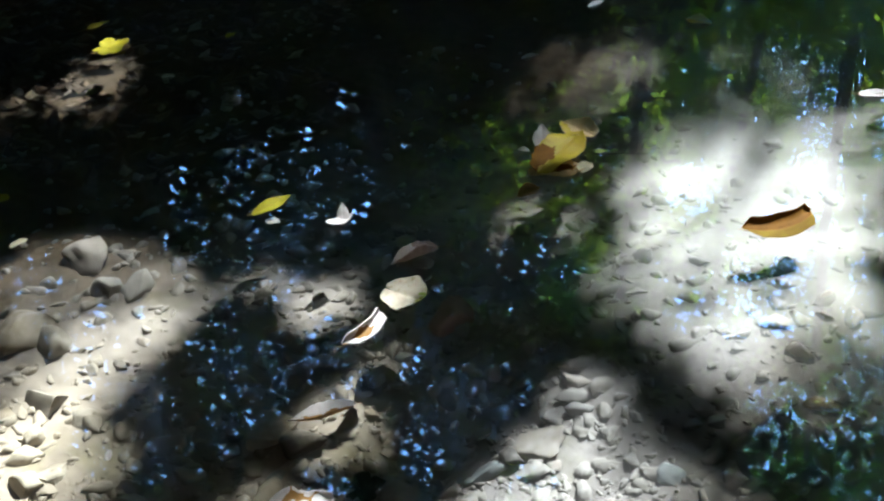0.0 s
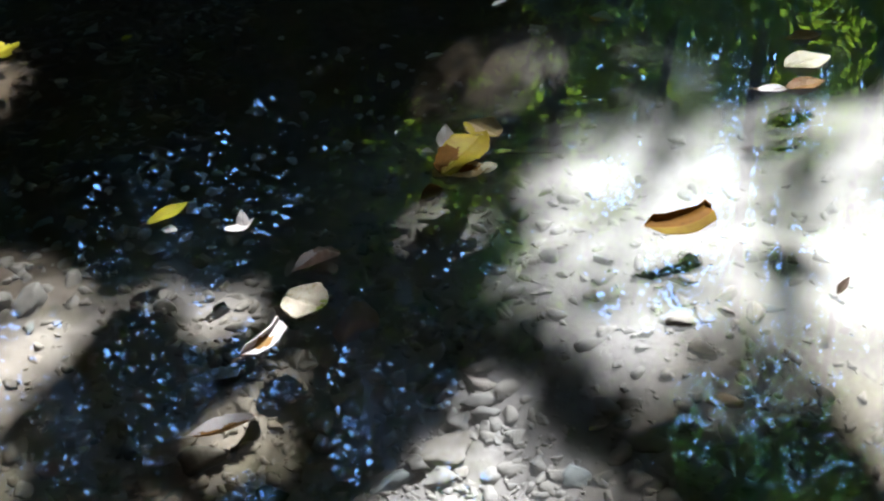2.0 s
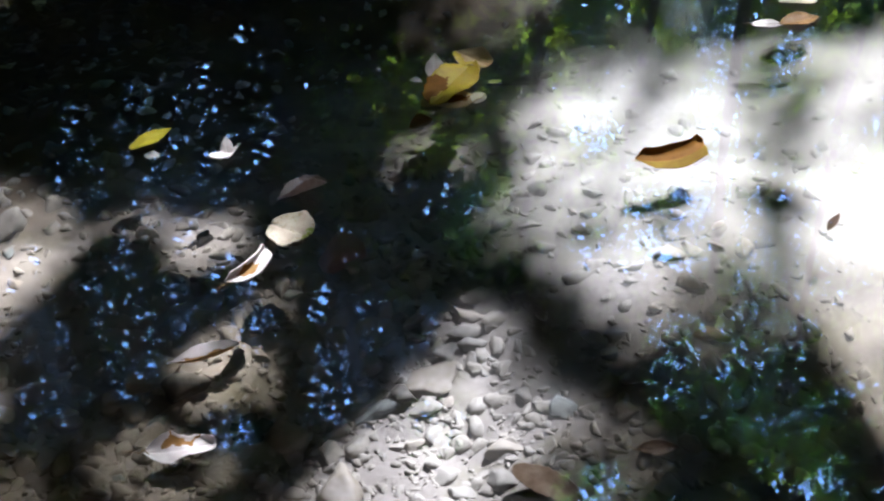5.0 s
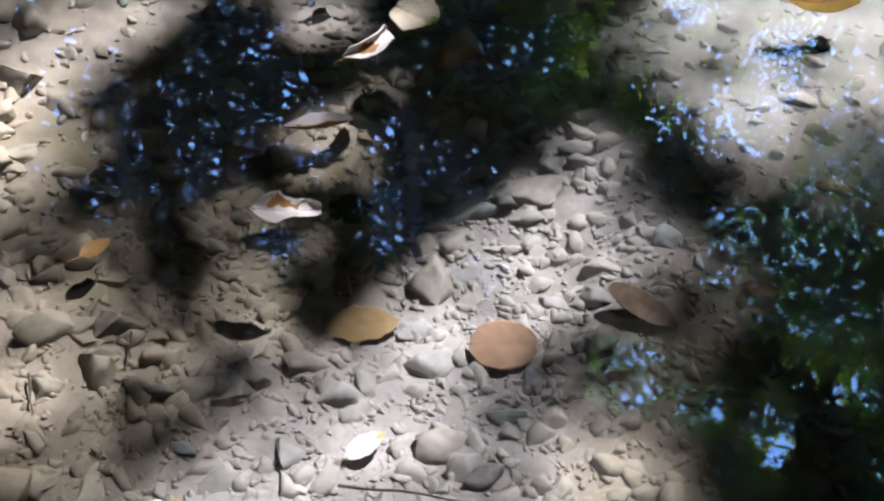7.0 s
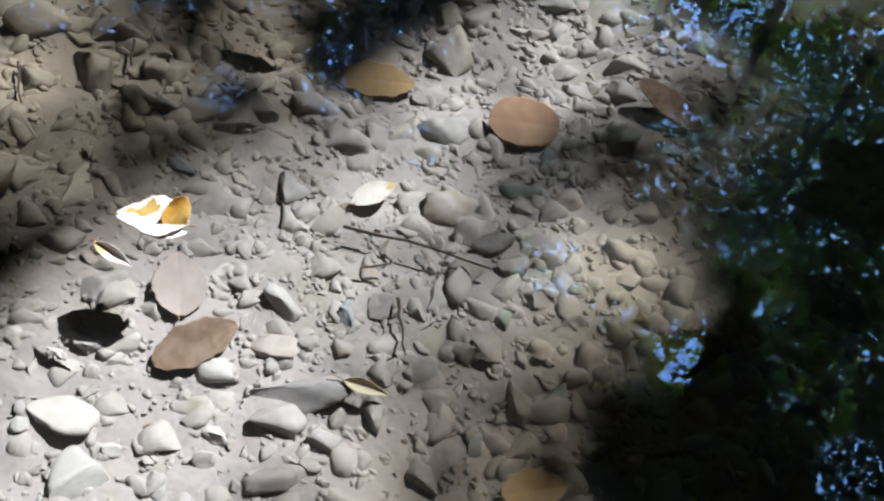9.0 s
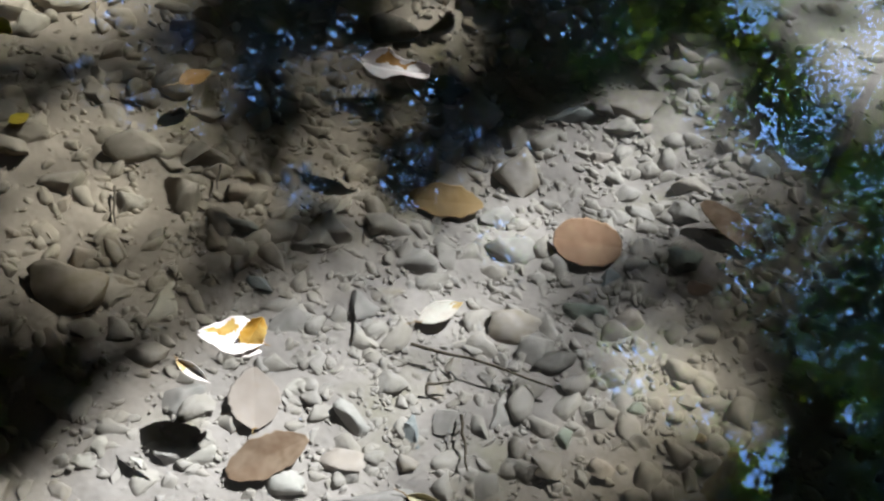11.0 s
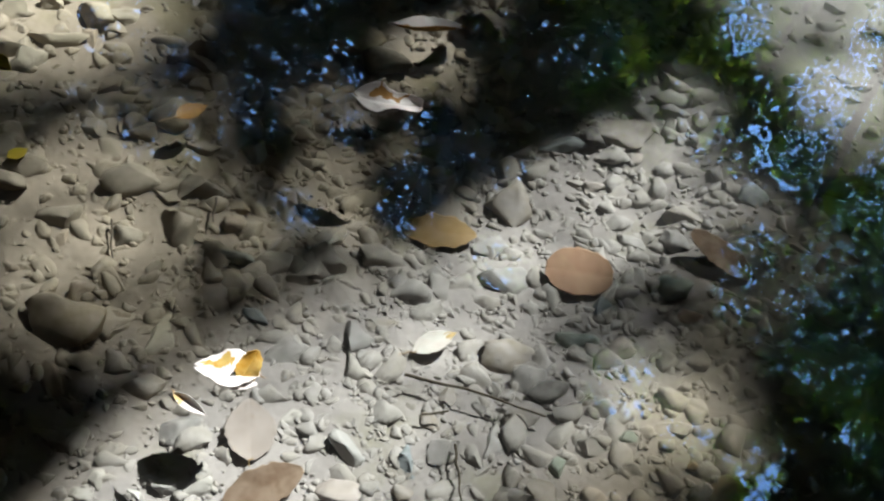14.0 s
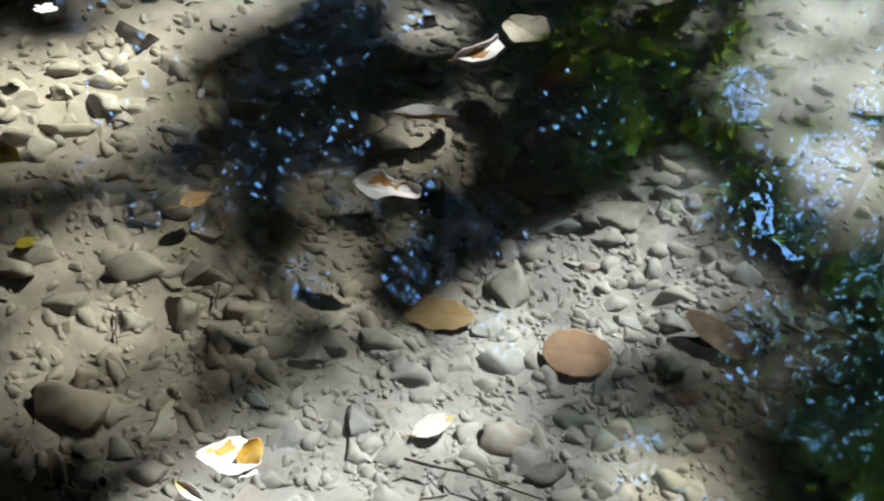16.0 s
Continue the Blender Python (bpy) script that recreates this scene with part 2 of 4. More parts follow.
BLACKLEAF = leaf_material("dark_sunken_leaf", ((0.044, 0.044, 0.024), (0.072, 0.064, 0.040)), (0.03, 0.03, 0.02), 0.5, 0.05, 0.8)
ROUNDEL = leaf_material("mottled_cream_leaf", ((0.50, 0.41, 0.31), (0.56, 0.50, 0.38)), (0.38, 0.27, 0.12), 0.65, 0.3)
TOFFEE = leaf_material("toffee_brown_leaf", ((0.20, 0.088, 0.006), (0.16, 0.070, 0.006)), (0.09, 0.035, 0.005), 0.4, 0.4, 0.75)
DUSTY = leaf_material("dusty_leaf", ((0.235, 0.195, 0.180), (0.275, 0.235, 0.220)), (0.25, 0.18, 0.14), 0.3, 0.1, 0.85)
LIME = leaf_material("lime_leaf", ((0.320, 0.368, 0.080), (0.368, 0.384, 0.112)), (0.35, 0.28, 0.08), 0.2, 0.4)
# leaf greens darkened for shade and brightened for sun: light set in the colour
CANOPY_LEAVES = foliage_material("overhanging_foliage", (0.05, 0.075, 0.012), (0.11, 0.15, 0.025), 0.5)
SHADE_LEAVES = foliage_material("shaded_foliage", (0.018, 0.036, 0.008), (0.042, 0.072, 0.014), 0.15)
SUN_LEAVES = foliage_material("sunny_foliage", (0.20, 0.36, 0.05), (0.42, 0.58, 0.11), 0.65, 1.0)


# ---- building blocks ----
def part(name, bm, material, parent, label=""):
    """A bmesh as one mesh object under a thing or a part."""
    mesh = bpy.data.meshes.new(name)
    bm.to_mesh(mesh)
    bm.free()
    return hang(name, mesh, material, parent, label)


def hang(name, mesh, material, parent, label="", smooth=True):
    if material and not mesh.materials:
        mesh.materials.append(material)
    if smooth:
        mesh.polygons.foreach_set("use_smooth", np.ones(len(mesh.polygons), bool))
    ob = new(name, mesh)
    ob.parent = parent
    return tagged(ob, label) if label else ob


def raw_mesh(name, verts, faces, smooth=True):
    """A mesh from arrays: verts (n, 3) and faces (m, k), all with k corners."""
    verts, faces = np.asarray(verts, np.float32), np.asarray(faces, np.int32)
    mesh = bpy.data.meshes.new(name)
    mesh.vertices.add(len(verts))
    mesh.vertices.foreach_set("co", verts.ravel())
    mesh.loops.add(faces.size)
    mesh.loops.foreach_set("vertex_index", faces.ravel())
    mesh.polygons.add(len(faces))
    mesh.polygons.foreach_set("loop_start", np.arange(0, faces.size, faces.shape[1], dtype=np.int32))
    mesh.polygons.foreach_set("use_smooth", np.full(len(faces), smooth))
    mesh.update(calc_edges=True)
    return mesh


def bed_z(x, y):
    """The height of the ground: a stony bed under shallow water, and banks round it."""
    x, y = np.asarray(x, float), np.asarray(y, float)
    bump = lambda a, b, c, d: np.exp(-(((x - a) / c) ** 2) - ((y - b) / d) ** 2)
    z = -0.15 - 0.09 * bump(-0.15, 1.45, 0.4, 0.35) + 0.07 * bump(0.55, 1.95, 0.4, 0.45) - 0.06 * bump(-0.5, 2.7, 0.7, 0.5)
    z = z + 0.17 * bump(-2.3, 3.6, 0.75, 0.65) + 0.010 * np.sin(5.1 * x + 2.0 * y) * np.sin(4.3 * y - 1.7 * x) + 0.006 * np.sin(13 * x - 5 * y + 1) * np.sin(11 * y + 4 * x)
    far = np.maximum(0, y - 4.3 - 0.5 * np.sin(0.6 * x)) + np.maximum(0, 0.05 - y) * 1.2 + np.maximum(0, np.abs(x + 0.3) - 9.0)
    rise = np.minimum(far * 0.35, 1.2 + 0.06 * far) * (far > 0)
    return z + rise + 0.25 * np.minimum(far, 1.0) * np.sin(0.9 * x + 0.4 * y) * np.sin(0.7 * y)


rng = np.random.default_rng(7)

# ---- ground and water ----
def steps(low, high, fine, growth, reach):
    """Grid lines: even and close from low to high, then ever wider out to the horizon."""
    inner = list(np.arange(low, high + fine, fine))
    step, right = fine, [inner[-1]]
    while right[-1] < reach:
        step *= growth
        right.append(right[-1] + step)
    step, left = fine, [inner[0]]
    while left[-1] > -reach:
        step *= growth
        left.append(left[-1] - step)
    return np.array(left[:0:-1] + inner + right[1:])


def make_ground():
    xs, ys = steps(-2.4, 1.7, 0.0155, 1.16, 400), steps(0.15, 3.9, 0.0155, 1.16, 400)
    gx, gy = np.meshgrid(xs, ys)
    gz = bed_z(gx, gy)
    near = ((gx > -2.6) & (gx < 1.9) & (gy > 0) & (gy < 4.1)).astype(float)
    fine = sum(a * np.sin(k * (gx * math.cos(w) + gy * math.sin(w)) + p) for a, k, w, p in [(0.0018, 61, 0.4, 1), (0.0017, 83, 2.1, 2), (0.0015, 119, 1.2, 0.3), (0.0013, 167, 2.8, 4), (0.0012, 205, 0.9, 5)])
    gz = gz + near * fine * np.where((gx > 0.2) & (gy > 1.7), 0.35, 1.0)
    n, m = gx.shape
    index = np.arange(n * m).reshape(n, m)
    faces = np.stack([index[:-1, :-1], index[:-1, 1:], index[1:, 1:], index[1:, :-1]], -1).reshape(-1, 4)
    mesh = raw_mesh("ground", np.stack([gx, gy, gz], -1).reshape(-1, 3), faces)
    mesh.materials.append(GROUND)
    return tagged(new("ground", mesh), "silty stream bed with pebbles, rising into leaf-littered banks", "stream bed", kind="structure")


make_ground()
water = raw_mesh("water", [(-14, -1.5, 0), (14, -1.5, 0), (14, 9, 0), (-14, 9, 0)], [(0, 1, 2, 3)])
water.materials.append(WATER)
tagged(new("water", water), "still clear shallow stream water reflecting trees", "water", kind="structure")


def make_murk():
    """A thin veil of silt between the bed and the surface."""
    gx, gy = np.meshgrid(np.linspace(-5, 5, 101), np.linspace(0, 5.5, 56))
    n, m = gx.shape
    index = np.arange(n * m).reshape(n, m)
    quads = np.stack([index[:-1, :-1], index[:-1, 1:], index[1:, 1:], index[1:, :-1]], -1).reshape(-1, 4)
    verts, faces = [], []
    for k, share in enumerate((0.88,)):
        verts.append(np.stack([gx, gy, np.minimum(bed_z(gx, gy), -0.004) * share], -1).reshape(-1, 3))
        faces.append(quads + k * n * m)
    mesh = raw_mesh("suspended_silt", np.concatenate(verts), np.concatenate(faces))
    mesh.materials.append(MURK)
    tagged(new("suspended_silt", mesh), "faint cloud of silt hanging in the water", "silt", kind="structure")


make_murk()

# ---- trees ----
# Windows in the foliage towards the sky, placed from the camera's mirrored eye to match glints: bearing, elevation,
# reach in degrees.
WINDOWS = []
MIRRORED_EYE = np.array([0.08, 0.13, -1.3])


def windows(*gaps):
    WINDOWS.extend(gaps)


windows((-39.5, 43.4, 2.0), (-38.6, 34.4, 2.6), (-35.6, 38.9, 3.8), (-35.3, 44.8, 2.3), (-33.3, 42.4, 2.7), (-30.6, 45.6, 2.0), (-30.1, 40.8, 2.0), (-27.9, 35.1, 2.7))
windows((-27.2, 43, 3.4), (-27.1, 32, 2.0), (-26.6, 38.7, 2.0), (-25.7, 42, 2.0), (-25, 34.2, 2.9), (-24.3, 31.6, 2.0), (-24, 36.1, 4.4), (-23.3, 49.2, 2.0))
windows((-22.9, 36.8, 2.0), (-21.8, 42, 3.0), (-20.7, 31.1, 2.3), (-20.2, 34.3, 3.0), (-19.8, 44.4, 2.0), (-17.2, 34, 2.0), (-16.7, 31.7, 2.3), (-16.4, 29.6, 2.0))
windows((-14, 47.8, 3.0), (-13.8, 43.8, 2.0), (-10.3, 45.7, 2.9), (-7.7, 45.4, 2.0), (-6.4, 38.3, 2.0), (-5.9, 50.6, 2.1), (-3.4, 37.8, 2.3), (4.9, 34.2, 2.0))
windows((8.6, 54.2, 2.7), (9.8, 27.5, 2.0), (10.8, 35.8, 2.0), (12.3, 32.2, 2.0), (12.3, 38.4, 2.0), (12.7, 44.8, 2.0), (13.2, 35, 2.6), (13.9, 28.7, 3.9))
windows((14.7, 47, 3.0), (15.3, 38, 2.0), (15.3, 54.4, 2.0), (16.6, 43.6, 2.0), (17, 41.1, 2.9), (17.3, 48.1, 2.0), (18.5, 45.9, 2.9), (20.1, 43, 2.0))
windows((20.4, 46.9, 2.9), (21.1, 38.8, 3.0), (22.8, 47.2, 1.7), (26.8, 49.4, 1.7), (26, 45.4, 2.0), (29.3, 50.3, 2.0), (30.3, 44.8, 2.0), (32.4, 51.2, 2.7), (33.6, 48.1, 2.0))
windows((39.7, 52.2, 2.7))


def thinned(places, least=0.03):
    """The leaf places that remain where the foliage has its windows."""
    way = places - MIRRORED_EYE
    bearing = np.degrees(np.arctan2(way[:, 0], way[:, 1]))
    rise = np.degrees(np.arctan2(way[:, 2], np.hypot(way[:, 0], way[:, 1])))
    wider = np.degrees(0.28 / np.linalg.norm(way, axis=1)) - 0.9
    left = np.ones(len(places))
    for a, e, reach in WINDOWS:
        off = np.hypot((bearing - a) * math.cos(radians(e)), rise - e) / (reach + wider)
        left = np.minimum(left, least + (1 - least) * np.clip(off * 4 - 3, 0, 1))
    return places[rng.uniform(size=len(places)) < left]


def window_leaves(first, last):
    """Small leaves that all but close the windows between two bearings, with chinks cut for glints."""
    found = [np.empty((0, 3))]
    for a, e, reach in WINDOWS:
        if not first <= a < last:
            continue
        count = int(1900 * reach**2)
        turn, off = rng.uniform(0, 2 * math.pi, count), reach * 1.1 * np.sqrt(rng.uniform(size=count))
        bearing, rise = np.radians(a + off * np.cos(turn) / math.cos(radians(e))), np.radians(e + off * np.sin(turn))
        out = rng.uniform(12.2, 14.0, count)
        spot = MIRRORED_EYE + np.stack([out * np.sin(bearing), out * np.cos(bearing), out * np.tan(rise)], 1)
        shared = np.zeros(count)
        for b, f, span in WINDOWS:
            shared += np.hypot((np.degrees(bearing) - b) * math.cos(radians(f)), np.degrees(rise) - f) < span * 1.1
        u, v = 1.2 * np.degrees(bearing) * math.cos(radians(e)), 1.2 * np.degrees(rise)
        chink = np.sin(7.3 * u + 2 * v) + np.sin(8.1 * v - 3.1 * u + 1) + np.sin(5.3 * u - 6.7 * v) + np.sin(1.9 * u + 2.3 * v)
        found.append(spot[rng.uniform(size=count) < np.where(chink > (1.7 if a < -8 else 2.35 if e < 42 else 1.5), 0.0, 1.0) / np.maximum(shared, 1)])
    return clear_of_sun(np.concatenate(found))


def tube(points, radii, sides=9):
    """Rings of points along a bent line, as verts and quads."""
    verts, faces = [], []
    for k, (p, r) in enumerate(zip(points, radii)):
        ahead = (Vector(points[min(k + 1, len(points) - 1)]) - Vector(points[max(k - 1, 0)])).normalized()
        side = ahead.cross(Vector((0.3, 1, 0.1))).normalized()
        other = ahead.cross(side)
        for s in range(sides):
            a = 2 * math.pi * s / sides
            verts.append(Vector(p) + r * (math.cos(a) * side + math.sin(a) * other))
    for k in range(len(points) - 1):
        for s in range(sides):
            a, b = k * sides + s, k * sides + (s + 1) % sides
            faces.append((a, b, b + sides, a + sides))
    return [tuple(v) for v in verts], faces


def leaf_cloud(name, centres, size, material, flat=0.0):
    """Folded leaf blades of random turn at the given centres, joined into one mesh."""
    count = len(centres)
    u = rng.normal(size=(count, 3))
    u[:, 2] *= 1 - flat
    u /= np.linalg.norm(u, axis=1, keepdims=True)
    v = np.cross(u, rng.normal(size=(count, 3)) * (1 - flat) + np.array([0, 0, 1.0]) * flat * 2)
    v /= np.linalg.norm(v, axis=1, keepdims=True) + 1e-9
    w = np.cross(u, v)
    s = size * rng.uniform(0.6, 1.3, (count, 1))
    verts = np.stack([centres - u * s, centres + v * s * 0.55 + w * s * 0.15 - u * s * 0.1, centres + u * s, centres - v * s * 0.55 + w * s * 0.15 - u * s * 0.1], 1)
    mesh = raw_mesh(name, verts.reshape(-1, 3), np.arange(4 * count).reshape(-1, 4), smooth=False)
    mesh.materials.append(material)
    return mesh


def clumped(centre, radii, clumps, leaves, spread):
    """Leaf places in clumps through an ellipsoid, thinner towards its middle."""
    way = rng.normal(size=(clumps, 3))
    way /= np.linalg.norm(way, axis=1, keepdims=True)
    mid = np.array(centre) + way * np.array(radii) * rng.uniform(0.35, 1.0, (clumps, 1)) ** 0.5
    return (np.repeat(mid, leaves, 0) + rng.normal(size=(clumps * leaves, 3)) * spread).astype(float), mid


def tree(x, y, height, girth, lean, places, size, material, limbs=(), label="slender leafy tree set round the pool for its reflections and shade", windows=True):
    """A tapered trunk with limbs, and a crown of single leaves."""
    base = new("tree")
    base.location = (x, y, float(bed_z(x, y)) - 0.1)
    base_v = Vector(base.location)
    line = [(lean[0] * f**1.3 * height + 0.12 * math.sin(5 * f + x), lean[1] * f**1.3 * height + 0.12 * math.cos(4 * f + y), f * height) for f in np.linspace(0, 1, 9)]
    verts, faces = tube(line, [girth * (1.25 if k == 0 else 1) * (1 - 0.085 * k) for k in range(9)])
    for k, target in enumerate(limbs):
        start = Vector(line[3 + k % 5])
        end = Vector(target) - base_v
        bow = [tuple(start.lerp(end, f) + Vector((0, 0, 0.25 * math.sin(math.pi * f)))) for f in np.linspace(0, 1, 6)]
        more, quads = tube(bow, [girth * 0.16 * (1 - 0.14 * j) for j in range(6)], 6)
        faces += [tuple(i + len(verts) for i in q) for q in quads]
        verts += more
    hang("trunk", raw_mesh("trunk", verts, faces), BARK, base)
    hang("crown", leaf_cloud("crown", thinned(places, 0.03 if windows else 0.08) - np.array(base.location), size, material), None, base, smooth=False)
    return tagged(base, label, "tree", "trees along the stream")


# Openings cut in an out-of-view canopy to cast sun patches traced in the camera's view: corners on the plan, and the
# share of sun.
OPENINGS = []


def opening(share, *corners):
    OPENINGS.append((share, np.array(corners)))


# the middle patch: its whole, its thinner right side, its bright near side and the shade that cuts into it
opening(0.32, (-0.54, 0.75), (-0.46, 0.88), (-0.40, 1.01), (-0.30, 1.17), (-0.17, 1.43), (-0.10, 1.59), (0.01, 1.72), (0.03, 1.83), (0.09, 1.87), (0.24, 1.63), (0.37, 1.49), (0.41, 1.43), (0.38, 1.32), (0.33, 1.18), (0.33, 1.05), (0.37, 0.96), (0.40, 0.88), (0.38, 0.81), (0.38, 0.73), (0.1, 0.1), (-0.75, 0.1), (-0.53, 0.53), (-0.50, 0.66))
opening(0.55, (-0.25, 1.20), (-0.15, 1.44), (-0.09, 1.58), (0.01, 1.72), (0.04, 1.82), (0.10, 1.85), (0.25, 1.62), (0.35, 1.48), (0.19, 1.46), (-0.02, 1.32))
opening(0.13, (-0.01, 1.19), (0.21, 1.47), (0.45, 1.46), (0.37, 1.32), (0.33, 1.19), (0.35, 1.05), (0.29, 0.98), (0.14, 0.93), (0.02, 1.03))
opening(0.07, (0.09, 1.05), (0.17, 1.11), (0.29, 1.08), (0.30, 1.01), (0.20, 0.93), (0.13, 0.93))
opening(0.62, (-0.51, 0.58), (-0.45, 0.77), (-0.38, 0.93), (-0.28, 1.01), (-0.14, 0.98), (-0.08, 0.84), (-0.07, 0.64), (-0.12, 0.51), (-0.2, 0.1), (-0.75, 0.1))
opening(0.99, (-0.52, 0.53), (-0.45, 0.67), (-0.39, 0.79), (-0.26, 0.80), (-0.18, 0.70), (-0.14, 0.59), (-0.17, 0.49), (-0.25, 0.1), (-0.75, 0.1))
opening(0.24, (-0.03, 0.82), (0.15, 0.90), (0.28, 0.92), (0.23, 0.78), (0.20, 0.70), (0.03, 0.64))
opening(0.004, (-0.12, 0.59), (-0.05, 0.63), (0.02, 0.62), (0.05, 0.52), (-0.07, 0.47))
opening(0.15, (0.02, 0.62), (0.18, 0.68), (0.21, 0.59), (0.05, 0.52))
# closed along the sun's mirror line, to hide its glint from the camera
opening(0.002, (0.25, 0.62), (0.26, 0.70), (0.34, 0.84), (0.42, 0.98), (0.55, 1.0), (0.45, 0.84), (0.34, 0.65), (0.30, 0.60))
# the dimmer patch beside it, and those behind
opening(0.22, (-0.96, 1.01), (-0.89, 1.12), (-0.82, 1.23), (-0.74, 1.27), (-0.66, 1.19), (-0.53, 1.07), (-0.43, 1.06), (-0.36, 1.01), (-0.40, 0.93), (-0.48, 0.83), (-0.56, 0.75), (-0.69, 0.71), (-0.78, 0.74))
opening(0.97, (-1.45, 1.25), (-1.28, 1.46), (-1.23, 1.56), (-1.02, 1.59), (-0.91, 1.56), (-0.91, 1.41), (-0.98, 1.29), (-1.06, 1.15))
opening(0.3, (-1.32, 1.90), (-1.37, 2.17), (-1.17, 2.24), (-0.93, 2.14), (-0.80, 1.99), (-0.87, 1.85), (-0.90, 1.70), (-1.06, 1.67), (-1.19, 1.64))
opening(0.058, (-0.90, 1.85), (-0.63, 1.82), (-0.49, 1.89), (-0.39, 1.97), (-0.17, 2.06), (-0.11, 1.94), (-0.14, 1.84), (-0.21, 1.73), (-0.22, 1.62), (-0.17, 1.52), (-0.72, 1.39))
# the far patch, its brighter heart, the strips of shade in it and what lies beyond
opening(0.36, (0.13, 2.05), (0.19, 2.52), (0.30, 2.87), (0.51, 3.02), (0.75, 2.85), (0.72, 2.23), (0.67, 1.89), (0.64, 1.64), (0.52, 1.60), (0.38, 1.70), (0.26, 1.81))
opening(0.3, (0.66, 1.90), (0.75, 1.90), (0.83, 1.80), (0.78, 1.67), (0.64, 1.64))
opening(0.62, (0.26, 2.35), (0.37, 2.44), (0.61, 2.34), (0.57, 2.06), (0.42, 1.97), (0.28, 2.06))
opening(0.18, (0.75, 2.85), (0.99, 2.80), (0.87, 2.27), (0.72, 2.23))
opening(0.07, (0.72, 2.23), (0.87, 2.27), (0.74, 1.90), (0.67, 1.89))
opening(0.7, (0.87, 2.27), (0.99, 2.80), (1.31, 3.03), (1.32, 2.38), (1.15, 1.85), (0.83, 1.80), (0.75, 1.90))
opening(0.6, (0.83, 1.80), (1.15, 1.85), (1.00, 1.39), (0.92, 1.45), (0.85, 1.57), (0.77, 1.65))
opening(0.05, (0.2, 3.3), (0.28, 3.42), (0.65, 3.22), (0.95, 2.9), (0.88, 2.78), (0.56, 3.08))
opening(0.12, (-0.13, 3.02), (-0.03, 3.31), (0.19, 3.36), (0.2, 3.03))
opening(0.06, (-1.24, 2.88), (-1.21, 3.06), (-1.06, 3.22), (-0.94, 2.93), (-1.07, 2.82))
opening(0.09, (-2.6, 3.9), (-1.75, 3.75), (-1.45, 3.45), (-1.4, 3.15), (-1.6, 2.75), (-1.9, 2.45), (-2.4, 2.3))


def beam(share, x, y, reach):
    """A narrow opening added to brighten one floating leaf: its sun strikes the water's surface at x, y."""
    cx, cy = x - 0.17 * sun_way.x / sun_way.z, y - 0.17 * sun_way.y / sun_way.z
    opening(share, *[(cx + reach * math.cos(a * math.pi / 4), cy + reach * math.sin(a * math.pi / 4)) for a in range(8)])


beam(0.80, -0.366, 1.312, 0.075)
beam(0.32, -0.379, 1.527, 0.07)
beam(0.9, -0.349, 1.773, 0.065)
beam(0.6, -0.286, 1.892, 0.07)
beam(0.50, -0.285, 2.025, 0.06)
beam(0.97, -0.486, 2.150, 0.10)
beam(0.85, 0.02, 2.48, 0.10)
beam(0.9, -0.68, 2.20, 0.08)
beam(0.6, -1.454, 3.03, 0.13)


def inside(points, corners):
    hit = np.zeros(len(points), bool)
    for (ax, ay), (bx, by) in zip(corners, np.roll(corners, -1, 0)):
        crosses = (ay > points[:, 1]) != (by > points[:, 1])
        hit ^= crosses & (points[:, 0] < (bx - ax) * (points[:, 1] - ay) / (by - ay + 1e-12) + ax)
    return hit


def clear_of_sun(places):
    """The leaf places of the wood beyond that cast no shade into the openings."""
    land = places[:, :2] - (places[:, 2:] + 0.17) * np.array([[sun_way.x / sun_way.z, sun_way.y / sun_way.z]])
    sunny = np.full(len(places), 0.004)
    for dx, dy in ((0, 0), (0.06, 0), (-0.06, 0), (0, 0.06), (0, -0.06)):
        here = np.full(len(places), 0.004)
        for share, corners in OPENINGS:
            here[inside(land + (dx, dy), corners)] = share
        sunny = np.maximum(sunny, here)
    shade = (sunny > 0.025) & (rng.uniform(size=len(places)) > -np.log(sunny) / 24)
    # more sun lanes, cleared so that the mirrored trees ahead show lit leaves
    flecks = inside(land, np.array([(-3.0, 4.6), (4.5, 4.6), (4.5, 8.8), (-3.0, 8.8)])) & (places[:, 1] > 13)
    low = inside(land, np.array([(-1.5, 6.8), (3.6, 6.8), (3.6, 9.4), (-1.5, 9.4)])) & (places[:, 1] > 11.2)
    gone = np.where(flecks | (low & (places[:, 1] > 14.2)), 0.95, np.where(low, 0.5, 0.0))
    return places[~shade & (rng.uniform(size=len(places)) >= gone)]


def sunward_canopy(count, low, high, depth, within):
    """Leaf places over the stream on the sun's side, out of view and added to shape the sun patches, depth layers
    thick. within: those that thin the openings, or those round them.
    """
    land = np.stack([rng.uniform(-4.2, 3.4, count), rng.uniform(-3.0, 5.2, count)], 1)
    z = rng.uniform(low, high, count)
    share = np.full(count, 0.0035)
    for value, corners in OPENINGS:
        share[inside(land, corners)] = value
    layers = -np.log(np.clip(share, 0.002, 0.995)) * np.where(share > 0.2, 0.68, 1.15) / depth
    edge = np.zeros(count, bool)
    for dx, dy in ((0.025, 0), (-0.025, 0), (0, 0.025), (0, -0.025)):
        for value, corners in OPENINGS:
            edge |= (value > 0.1) & inside(land + (dx, dy), corners)
    keep = (rng.uniform(size=count) < layers) & ((share > 0.1) if within else (share <= 0.1) & ~(edge & (share > 0.003)))
    along = (z + 0.17) / sun_way.z
    places = np.stack([land[:, 0] + sun_way.x * along, land[:, 1] + sun_way.y * along, z], 1)
    return places[keep]


